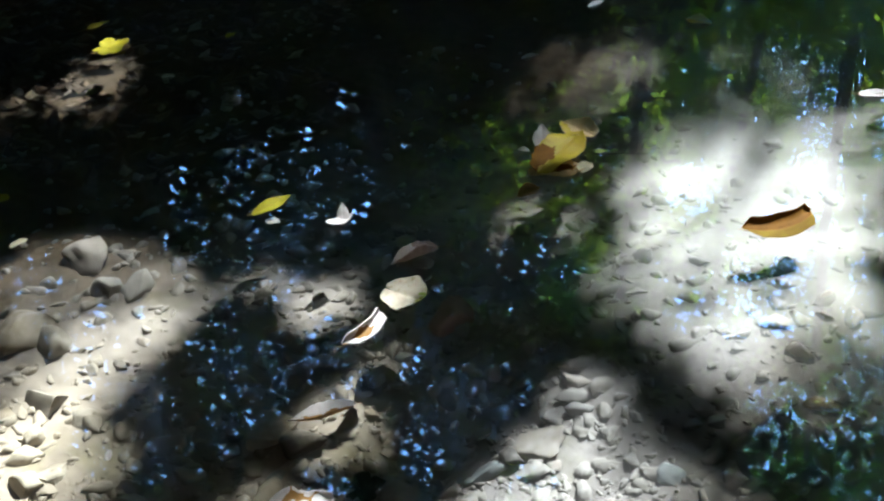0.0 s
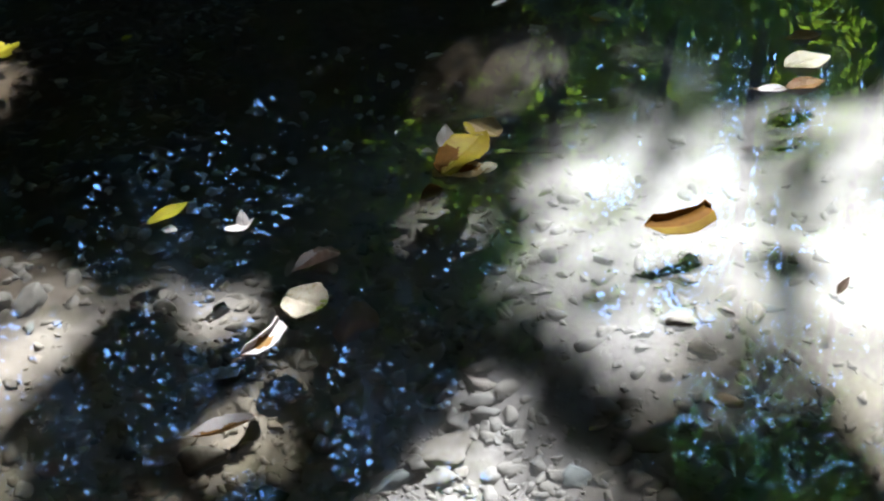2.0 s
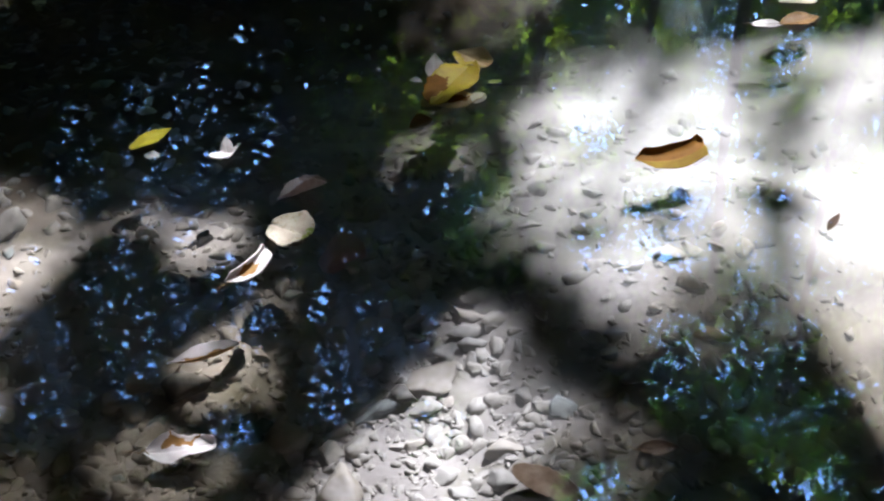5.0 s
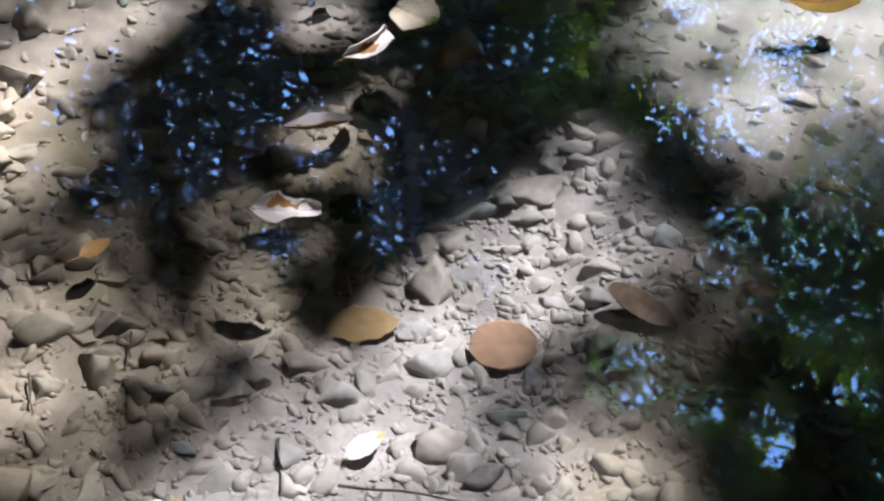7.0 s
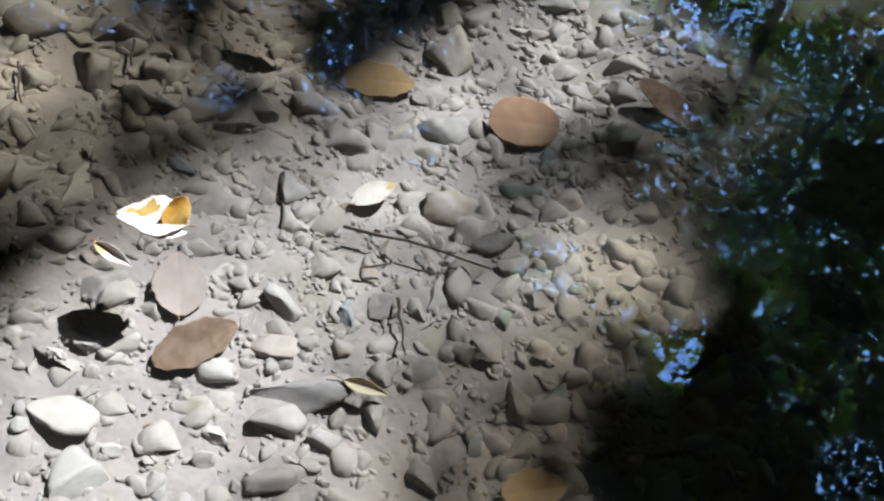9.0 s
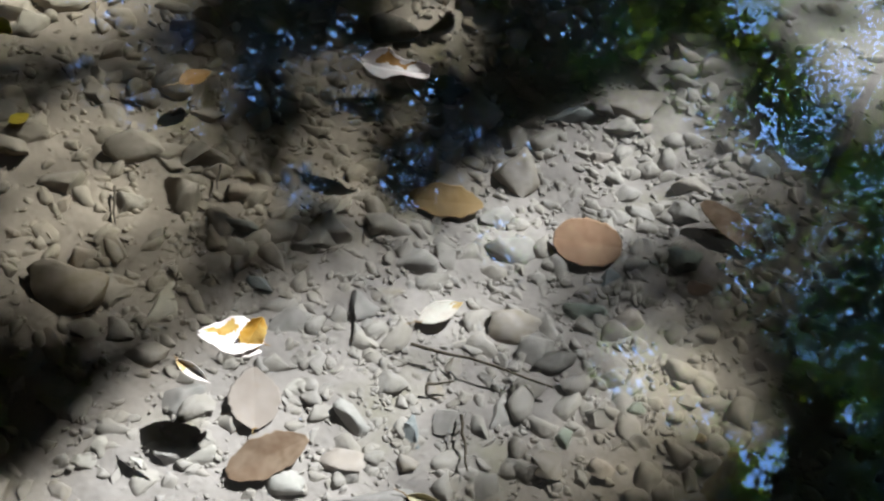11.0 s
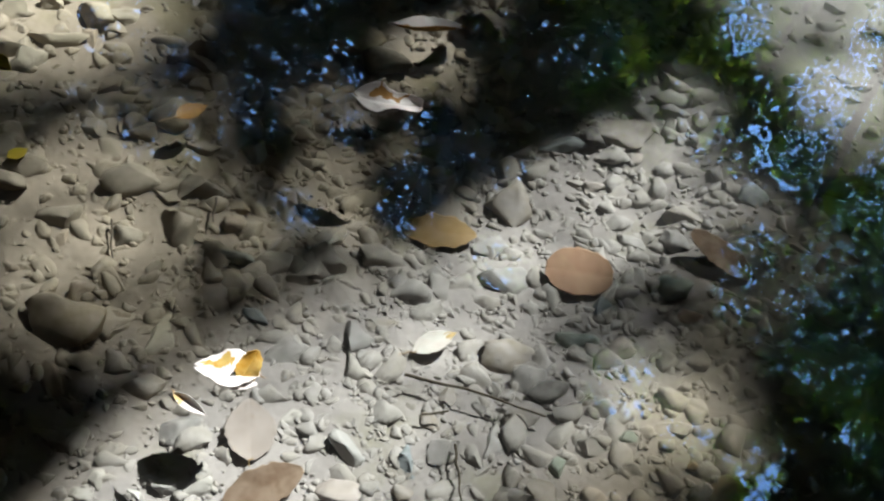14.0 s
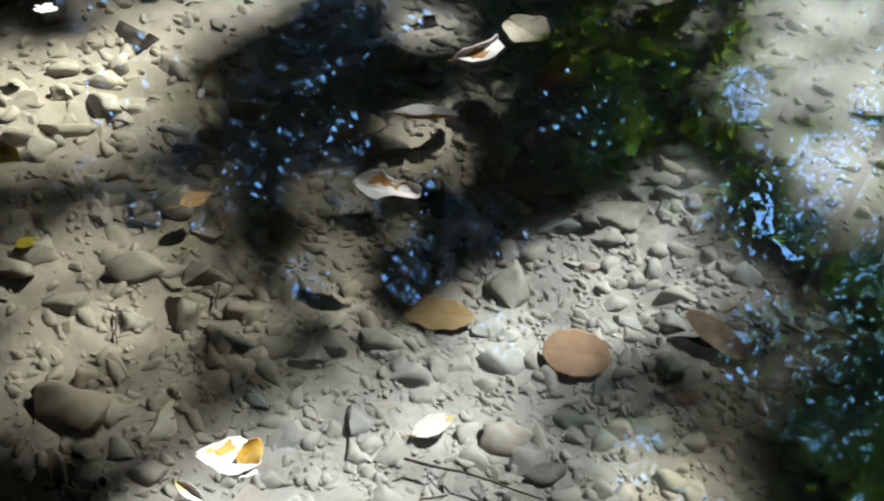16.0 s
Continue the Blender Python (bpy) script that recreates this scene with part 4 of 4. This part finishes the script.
def scattered(name, label, count, low, high, reach, level, centre):
    """Pebbles past counting, joined: places all over the bed, denser near the centre."""
    base, tris = ball(level)
    shapes = [worn(base, np.random.default_rng(300 + k), 9, 0.08) for k in range(24)]
    x = np.clip(rng.normal(centre[0], reach[0], count), -2.5, 1.8)
    y = np.clip(rng.normal(centre[1], reach[1], count), 0.05, 4.0) + rng.uniform(-0.05, 0.05, count)
    r = low * (high / low) ** (rng.uniform(size=count) ** 1.8)
    r = np.where((x > 0.22) & (y > 1.75) & (rng.uniform(size=count) < 0.4), low * 0.5, r)
    for a, b, clear in SUNKEN:
        r = np.where(np.hypot(x - a, y - b) < clear, np.minimum(r, low), r)
    z = bed_z(x, y) - 0.1 * r * rng.uniform(-0.6, 2, count)
    verts = np.empty((count, len(base), 3), np.float32)
    turn = rng.uniform(0, 2 * math.pi, count)
    for k in range(count):
        v = shapes[k % 24] * (r[k] * 1.15, r[k] * 0.85, r[k] * 0.62)
        c, s = math.cos(turn[k]), math.sin(turn[k])
        verts[k] = np.stack([c * v[:, 0] - s * v[:, 1] + x[k], s * v[:, 0] + c * v[:, 1] + y[k], v[:, 2] + z[k]], 1)
    faces = (tris[None] + (np.arange(count) * len(base))[:, None, None]).reshape(-1, 3)
    mesh = raw_mesh(name, verts.reshape(-1, 3), faces)
    mesh.materials.append(GRAVEL)
    mesh.set_sharp_from_angle(angle=radians(62))
    tagged(new(name, mesh), label, "gravel", kind="stuff")


scattered("cobbles", "small silt-dusted stones all over the stream bed", 3000, 0.012, 0.034, (0.75, 0.85), 2, (-0.2, 1.35))
scattered("pebbles", "silt-dusted pebbles all over the stream bed", 4400, 0.006, 0.016, (0.6, 0.65), 2, (-0.15, 1.1))
scattered("gravel", "fine pale gravel on the stream bed", 8500, 0.003, 0.008, (0.5, 0.5), 1, (-0.1, 1.0))


# ---- leaves ----
def profile(kind, u):
    """Half the width of a blade along its length, u from stalk (0) to tip (1), as a share of the largest."""
    if kind == "round":
        return np.sqrt(np.maximum(0, 1 - (2 * u - 1) ** 2)) ** 0.9
    if kind == "oval":
        return np.sin(math.pi * np.clip(u, 0, 1) ** 0.85) ** 0.75
    if kind == "strap":
        return np.minimum(1, np.minimum((u / 0.16) ** 0.8, ((1 - u) / 0.07) ** 0.6)) * (0.95 + 0.05 * np.cos(11 * u))
    if kind == "lance":
        return np.sin(math.pi * np.clip(u, 0, 1) ** 0.8)
    return np.sin(math.pi * np.clip(u, 0, 1) ** 0.9) ** 0.55 * (0.93 + 0.045 * np.cos(17 * u) + 0.035 * np.cos(43 * u + 1))


def finish_leaf(label, x, y, z, turn, tilt, verts, faces, second, material, under, length, stalk, base_z, name, chance):
    """Blade and stalk under one root."""
    root = new(name)
    lift = 0 if tilt != (0, 0) else -0.6 * float(verts[:, 2].min())
    root.matrix_world = pose(x, y, z + 0.001 + lift, tilt[0], tilt[1], turn)
    mesh = raw_mesh("blade", verts, faces)
    mesh.materials.append(material)
    if under:
        mesh.materials.append(under)
        mesh.polygons.foreach_set("material_index", second.astype(np.int32))
    blade = hang("blade", mesh, None, root)
    thick = blade.modifiers.new("thickness", "SOLIDIFY")
    thick.thickness = 0.0006
    if stalk:
        line = [(-length / 2 - stalk * length * f, 0.05 * length * math.sin(2.2 * f + chance.uniform(-1, 1)), base_z + 0.001 + 0.05 * stalk * length * f) for f in np.linspace(-0.25, 1, 6)]
        verts2, faces2 = tube(line, [0.0011 - 0.0001 * k for k in range(6)], 5)
        hang("stalk", raw_mesh("stalk", verts2, faces2), STALK, root)
    return tagged(root, label, "leaf", "floating leaves" if z > -0.03 else "sunken leaves")


def palmate(label, x, y, z, length, width, turn, material, cup, roll, tilt, stalk, wave, under, name, chance):
    """A leaf with pointed lobes round its stalk's foot."""
    rings, spokes = 9, 60
    a = np.linspace(-math.pi, math.pi, spokes, endpoint=False)
    lobe = 0.52 + 0.30 * np.abs(np.cos(2.5 * a)) ** 0.8 + 0.18 * np.cos(a)
    lobe *= 1 + 0.05 * chance.normal(size=spokes)
    lobe[np.abs(a) > 2.9] *= 0.45
    f = np.linspace(0.04, 1, rings)[:, None]
    r = f * lobe
    px, py = r * np.cos(a) * length * 0.62 - 0.12 * length, r * np.sin(a) * width * 0.66
    pz = cup * width * 0.5 * r**2 + wave * width * np.sin(3 * a + chance.uniform(0, 6)) * f**2 + wave * width * 0.6 * np.sin(7 * a + 2) * f**3
    pz = pz + roll * np.maximum(0, py / width) ** 1.5 * width
    verts = np.stack([px, py, pz + np.zeros_like(px)], -1).reshape(-1, 3)
    index = np.arange(rings * spokes).reshape(rings, spokes)
    nxt = np.roll(index, -1, 1)
    faces = np.stack([index[:-1], index[1:], nxt[1:], nxt[:-1]], -1).reshape(-1, 4)
    second = (py[1:] + 0.15 * width * np.sin(9 * px[1:] / length) > 0.12 * width).ravel()
    return finish_leaf(label, x, y, z, turn, tilt, verts, faces, second, material, under, length * 0.7, stalk, float(pz[0].mean()), name, chance)


def leaf(label, x, y, z, length, width, turn, material, kind="oval", cup=0.0, roll=0.0, bend=0.0, tilt=(0, 0), stalk=0.3, wave=0.04, under=None, split=0.05, band=None, name="leaf"):
    """A fallen leaf. cup lifts its edges, roll curls one edge over, bend lifts the ends, in shares of its width; stalk in shares of its length. band: from and to, across and along, of the second colour."""
    chance = np.random.default_rng(int(abs(x) * 5711 + abs(y) * 9337))
    wave *= 0.12 if z < -0.05 else 1.0
    if kind == "lobed":
        return palmate(label, x, y, z, length, width, turn, material, cup, roll, tilt, stalk, wave, under, name, chance)
    rows, cols = 44, 23
    u = np.linspace(0, 1, rows)[:, None] * np.ones((1, cols))
    v = np.linspace(-1, 1, cols)[None, :] * np.ones((rows, 1))
    half = profile(kind, np.clip(u, 0.012, 0.988)) * width / 2 * (1 + {"round": 0.025, "strap": 0.0}.get(kind, 0.03) * np.convolve(chance.normal(size=rows + 2), (0.5, 0.7, 0.5), "valid")[:, None])
    across = v * half
    px = (u - 0.5) * length
    pz = cup * width * 0.5 * np.abs(v) ** 1.8 * (half / (width / 2))
    curl = np.maximum(0, v - 0.05) ** 1.3 * roll
    py = np.where(v > 0.05, 0.05 * half + (across - 0.05 * half) * np.cos(curl * 0.5) * np.sinc(curl * 0.5 / math.pi), across)
    pz = pz + np.where(v > 0.05, (across - 0.05 * half) * np.sin(curl * 0.5) * np.sinc(curl * 0.5 / math.pi), 0)
    pz = pz + bend * width * (2 * u - 1) ** 2 + wave * width * np.sin(9 * u + chance.uniform(0, 6)) * v + 0.05 * wave * width * np.sin(23 * u + 5 * v)
    pz = pz - (0.008 if z < -0.05 else 0.03) * width * np.exp(-((v / 0.12) ** 2))
    if kind == "strap":
        py = py + 0.3 * width * ((2 * u - 1) ** 2 - 0.4)
    verts = np.stack([px, py, pz], -1).reshape(-1, 3)
    index = np.arange(rows * cols).reshape(rows, cols)
    faces = np.stack([index[:-1, :-1], index[1:, :-1], index[1:, 1:], index[:-1, 1:]], -1).reshape(-1, 4)
    second = ((v[:-1, :-1] + v[1:, 1:]) / 2 > split + 0.25 * np.sin(9 * u[1:, 1:]) * (split > 0.2)).ravel()
    if band:
        vm, um = (v[:-1, :-1] + v[1:, 1:]) / 2, (u[:-1, :-1] + u[1:, 1:]) / 2
        ragged = 0.12 * np.sin(14 * um + 3 * vm) + 0.08 * np.sin(29 * um - 9 * vm)
        second = ((vm > band[0] + ragged) & (vm < band[1] + ragged) & (um > band[2] + 0.4 * ragged) & (um < band[3] + 0.4 * ragged)).ravel()
    return finish_leaf(label, x, y, z, turn, tilt, verts, faces, second, material, under, length, stalk, float(pz[0].mean()), name, chance)


leaf("pale cream round leaf with ochre mottling and a greenish edge, floating", -0.286, 1.892, 0, 0.096, 0.110, 160, ROUNDEL, "round", cup=0.10, wave=0.05, stalk=0.15, under=LIME, band=(-1, 2, -0.2, 0.10))
leaf("rolled bleached leaf with a rusty inside, floating", -0.349, 1.773, 0, 0.120, 0.052, 59, WHITE, "strap", roll=3.2, cup=0.12, wave=0.03, stalk=0.25, under=RUST, band=(-0.5, 0.35, 0.25, 0.6))
leaf("pinkish boat-shaped leaf floating with raised edge", -0.285, 2.025, 0, 0.118, 0.070, 214, PINKISH, "lance", cup=0.4, roll=2.0, stalk=0.28, wave=0.06, under=WHITE, band=(-1, -0.1, 0.45, 1.1))
# TOFFEE browns the raised fold and carries the shadow on its inside face
leaf("mustard yellow strap-shaped leaf with one edge folded up, floating", 0.534, 2.187, 0, 0.172, 0.074, 22, MUSTARD, "strap", roll=1.4, cup=0.05, bend=0.06, stalk=0.08, wave=0.02, under=TOFFEE, split=-0.05)
leaf("yellow-brown ragged leaf floating in a cluster", 0.014, 2.461, 0.006, 0.215, 0.125, 64, YELLOW, "ragged", cup=0.12, wave=0.07, stalk=0.0, under=TOFFEE, band=(0.1, 2, -0.1, 0.5))
leaf("round buff leaf floating against a ragged leaf", 0.060, 2.583, 0.004, 0.110, 0.090, -40, BUFF, "round", cup=0.12, wave=0.06, stalk=0.1, under=YELLOW, band=(-1, -0.4, 0, 1))
leaf("white pointed leaf tip standing in a leaf cluster", -0.033, 2.526, 0.012, 0.074, 0.050, 95, WHITE, "lance", cup=0.2, tilt=(0, -38), stalk=0)
leaf("buff lobed leaf with pale tips at the edge of a cluster", 0.018, 2.389, 0.0, 0.150, 0.075, 12, BUFF, "ragged", cup=0.14, wave=0.07, stalk=0, under=TOFFEE, band=(-0.2, 0.6, 0.3, 0.8))
leaf("pale cream leaf tip floating at a cluster's edge", 0.085, 2.400, 0.004, 0.050, 0.040, 60, CREAM, "oval", cup=0.25, stalk=0.3)
leaf("small white curled leaf scrap on the water", -0.077, 2.478, 0, 0.034, 0.020, -7, WHITE, "lance", cup=0.5, stalk=0)
leaf("small lime green leaf scrap on the water", 0.120, 2.481, 0, 0.034, 0.016, 13, LIME, "oval", cup=0.2, stalk=0)
leaf("small brown curled leaf half under water", -0.046, 2.290, 0, 0.066, 0.040, 40, RUST, "oval", cup=0.4, roll=1.5)
leaf("small white star-shaped leaf with lifted tips, floating", -0.486, 2.142, 0, 0.074, 0.030, 38, WHITE, "lance", cup=0.5, bend=0.6, stalk=0)
leaf("small white leaf tip standing up from the water", -0.484, 2.160, 0.014, 0.052, 0.030, 100, WHITE, "lance", tilt=(0, -50), stalk=0)
leaf("yellow oval leaf floating on dark water", -0.679, 2.205, 0, 0.118, 0.046, 51, LEMON, "oval", cup=0.1, stalk=0.15)
leaf("small grey-white scrap just under the water", -0.668, 2.165, -0.02, 0.040, 0.028, -12, WHITE, "oval", stalk=0, cup=0.1)
leaf("long leaf with a pale upturned edge and rusty side, floating", -0.379, 1.527, 0, 0.135, 0.058, 205, WHITE, "lance", roll=1.5, cup=0.16, bend=0.12, under=RUST, band=(-0.15, 2, 0.1, 0.85), stalk=0.1)
leaf("ragged bleached leaf with brown patches, floating", -0.366, 1.312, 0, 0.120, 0.056, 14, WHITE, "ragged", cup=0.22, roll=0.9, bend=0.1, under=RUST, wave=0.13, band=(0.25, 0.8, 0.3, 0.72))
leaf("small pale half-round leaf on dark water", -1.193, 2.844, 0, 0.040, 0.022, 6, CREAM, "round", cup=0.3, stalk=0)
leaf("bright lemon lobed leaf on the water by the bank", -1.454, 3.030, 0, 0.120, 0.100, 50, LEMON, "lobed", cup=0.2)
leaf("yellow-brown leaf on the water by the bank", -1.572, 3.186, 0, 0.086, 0.036, 53, YELLOW, "lance", cup=0.2)
leaf("tiny yellow leaf on dark water", -1.083, 3.119, 0, 0.046, 0.026, 60, LEMON, "lance", cup=0.2)
leaf("greenish yellow leaf just under the water", -1.416, 2.784, -0.02, 0.065, 0.032, 72, LIME, "oval", cup=0.1)
leaf("orange and cream leaf floating far out", 0.391, 3.224, 0, 0.082, 0.062, -24, AMBER, "oval", cup=0.25, under=CREAM)
leaf("white leaf scrap floating far out", 0.076, 3.352, 0, 0.072, 0.026, 45, WHITE, "lance", cup=0.2, stalk=0)
leaf("pale winged leaf scrap on dark water", -0.105, 2.991, 0, 0.058, 0.022, 30, WHITE, "lance", cup=0.35, stalk=0)
leaf("small yellow leaf on the water", -1.405, 2.194, 0, 0.040, 0.034, -9, YELLOW, "round", cup=0.2, stalk=0)
leaf("small pale leaf caught on a stone", -1.265, 2.014, 0, 0.046, 0.024, 52, CREAM, "oval", cup=0.3, stalk=0)
leaf("red-brown wet leaf floating in the sun", 0.925, 2.816, 0, 0.120, 0.062, 22, RUST, "oval", cup=0.25)
leaf("tan leaf floating in the sun", 0.974, 3.101, 0, 0.118, 0.055, 20, RUST, "oval", cup=0.2)
leaf("bleached leaf floating beside a red-brown leaf", 0.836, 2.792, 0, 0.085, 0.040, 4, WHITE, "oval", cup=0.2)
leaf("large cream leaf floating in the sun", 0.954, 2.947, 0, 0.150, 0.095, 26, CREAM, "oval", cup=0.15)
leaf("small dark leaf scrap standing on the water", 0.847, 1.974, 0, 0.048, 0.018, 50, BROWN, "lance", cup=0.4, tilt=(0, -25), stalk=0)
leaf("small yellow leaf floating near the shade's edge", 0.871, 1.539, 0, 0.042, 0.036, -23, LEMON, "oval", cup=0.15, stalk=0)
# the white is strong sun on an amber leaf, set in its colour
leaf("curled amber leaf, whitened for full sun, floating", -0.360, 0.730, 0, 0.088, 0.060, 196, WHITE, "oval", cup=0.18, roll=0.5, wave=0.06, under=AMBER, band=(-0.7, -0.2, 0.5, 0.95), stalk=0.1)
leaf("pale torn leaf edge floating under an amber lobe", -0.338, 0.717, 0.003, 0.052, 0.022, 22, WHITE, "ragged", cup=0.2, wave=0.06, stalk=0)
leaf("amber leaf lobe standing up at a floating leaf", -0.334, 0.742, 0.011, 0.050, 0.034, 80, AMBER, "ragged", cup=0.2, wave=0.06, tilt=(24, -34), stalk=0)
leaf("small rolled white leaf floating in full sun", -0.379, 0.665, 0, 0.056, 0.020, -12, WHITE, "lance", roll=2.2, cup=0.25, stalk=0.1, under=BUFF, band=(-1, 0.4, 0, 0.35))
leaf("small orange-brown leaf with a thin stalk, on a pale stone", -0.683, 1.218, -0.085, 0.066, 0.034, 64, RUST, "lance", cup=0.2, tilt=(8, 6), stalk=0.5)
leaf("yellow leaf just under the water", -0.978, 1.109, -0.02, 0.062, 0.040, -7, YELLOW, "oval", cup=0.1)
leaf("tiny white leaf scrap on dark water", -0.764, 1.391, 0, 0.027, 0.013, 108, WHITE, "oval", cup=0.2, stalk=0)
leaf("small white curled leaf floating", -1.141, 1.468, 0, 0.046, 0.030, 21, WHITE, "lobed", cup=0.4, stalk=0)
leaf("bleached leaf lying on the gravel bed", -0.141, 1.001, -0.155, 0.080, 0.036, 50, WHITE, "lance", cup=0.25, wave=0.2, tilt=(6, -4), under=BUFF, band=(-1, 2, 0.8, 1.1))
leaf("beige narrow leaf lying on the bed", -0.043, 0.677, -0.118, 0.062, 0.020, 5, CREAM, "lance", cup=0.3, roll=1.5, tilt=(4, 4))
leaf("pale silt-dusted leaf lying on the bed", -0.328, 0.734, -0.138, 0.098, 0.074, 118, DUSTY, "oval", cup=0.08, wave=0.12, tilt=(3, -3), stalk=0.1)
leaf("sodden brown leaf lying on the bed", -0.270, 0.658, -0.134, 0.118, 0.064, 48, BROWN, "ragged", cup=0.2, wave=0.22, tilt=(8, -8), stalk=0)
leaf("sunken orange leaf lying on the bed", -0.222, 1.262, -0.207, 0.135, 0.078, 22, ORANGE_SUNK, "ragged", cup=0.12, wave=0.2, tilt=(6, 2), stalk=0)
leaf("sunken reddish leaf propped on pebbles", 0.035, 1.262, -0.176, 0.118, 0.094, 12, RED_SUNK, "round", cup=0.06, wave=0.16, tilt=(10, -4), stalk=0)
leaf("sunken brown leaf lying on the bed", 0.260, 1.385, -0.142, 0.138, 0.062, -22, BROWN, "ragged", cup=0.1, wave=0.15, tilt=(5, 5), stalk=0)
leaf("small yellow leaf lying on the bed", -0.905, 1.031, -0.125, 0.036, 0.024, 67, YELLOW, "oval", stalk=0, tilt=(5, 5))
leaf("sunken ochre leaf lying on the bed", 0.205, 0.631, -0.125, 0.092, 0.055, 30, ORANGE_SUNK, "oval", cup=0.1, tilt=(5, 0))
leaf("blackish sunken leaf lying on the bed", -0.319, 1.520, -0.20, 0.085, 0.070, 26, BLACKLEAF, "lobed", cup=0.05, tilt=(4, 2))
leaf("dark brown sunken leaf propped on the bed", 0.459, 1.454, -0.115, 0.078, 0.030, 10, BROWN, "oval", cup=0.25, tilt=(12, 5))


def litter_material():
    n = Nodes("leaf_litter")
    chance = n.add("ShaderNodeNewGeometry").outputs["Random Per Island"]
    tone = n.ramp(chance, [(0.0, (0.05, 0.03, 0.017)), (0.45, (0.13, 0.08, 0.045)), (0.75, (0.21, 0.14, 0.085)), (0.93, (0.30, 0.22, 0.14)), (1.0, (0.42, 0.36, 0.27))])
    n.bump(n.noise(120, 4, 0.6), 0.4, 0.002)
    return n.finish(n.mix(n.noise(60, 4, 0.6), tone, (0.07, 0.045, 0.03)), 0.7)


def leaf_litter(count):
    """Sodden leaves past counting that have drifted against the far bank."""
    x, y = rng.uniform(-3.2, -0.75, count), rng.uniform(2.2, 4.6, count)
    drift = y - 0.9 * x + 0.35 * np.sin(3.1 * x + 1.7 * y) > 3.75
    x, y = x[drift], y[drift]
    places = np.stack([x, y, bed_z(x, y) + rng.uniform(0.002, 0.03, len(x))], 1)
    mesh = leaf_cloud("leaf_litter", places, 0.034, litter_material(), flat=0.85)
    tagged(new("leaf_litter", mesh), "sodden brown leaf litter drifted against the far bank", "leaf litter", kind="stuff")


leaf_litter(3600)


def twig(label, thick, *points):
    line = []
    for a, b in zip(points, points[1:]):
        line += [tuple(Vector(a).lerp(Vector(b), f)) for f in (0, 0.33, 0.66)]
    line.append(points[-1])
    line = [(x + 0.0015 * math.sin(k * 2.3), y + 0.0015 * math.cos(k * 1.7), z) for k, (x, y, z) in enumerate(line)]
    verts, faces = tube(line, [thick * (1 - 0.5 * k / len(line)) for k in range(len(line))], 6)
    ob = hang("twig", raw_mesh("twig", verts, faces), TWIG, None)
    return tagged(ob, label, "twig", "twigs on the bed")


twig("thin dark twig lying across the gravel", 0.0026, (-0.160, 0.912, -0.136), (-0.068, 0.926, -0.132), (0.060, 0.936, -0.136))
twig("short dark twig lying on the bed", 0.0026, (-0.049, 0.829, -0.132), (-0.030, 0.790, -0.130), (-0.012, 0.753, -0.134))
twig("bit of dark twig lying on the bed", 0.0022, (-0.112, 0.857, -0.134), (-0.078, 0.880, -0.134))
twig("thin dark twig lying on the bed", 0.0022, (-0.698, 0.977, -0.13), (-0.656, 0.911, -0.13))
twig("thin dark twig leaning on a stone", 0.0024, (-0.573, 1.095, -0.13), (-0.554, 1.047, -0.13))
twig("thin pale stem floating beside a leaf cluster", 0.0010, (0.10, 2.468, 0.001), (0.169, 2.474, 0.001), (0.24, 2.478, 0.001))
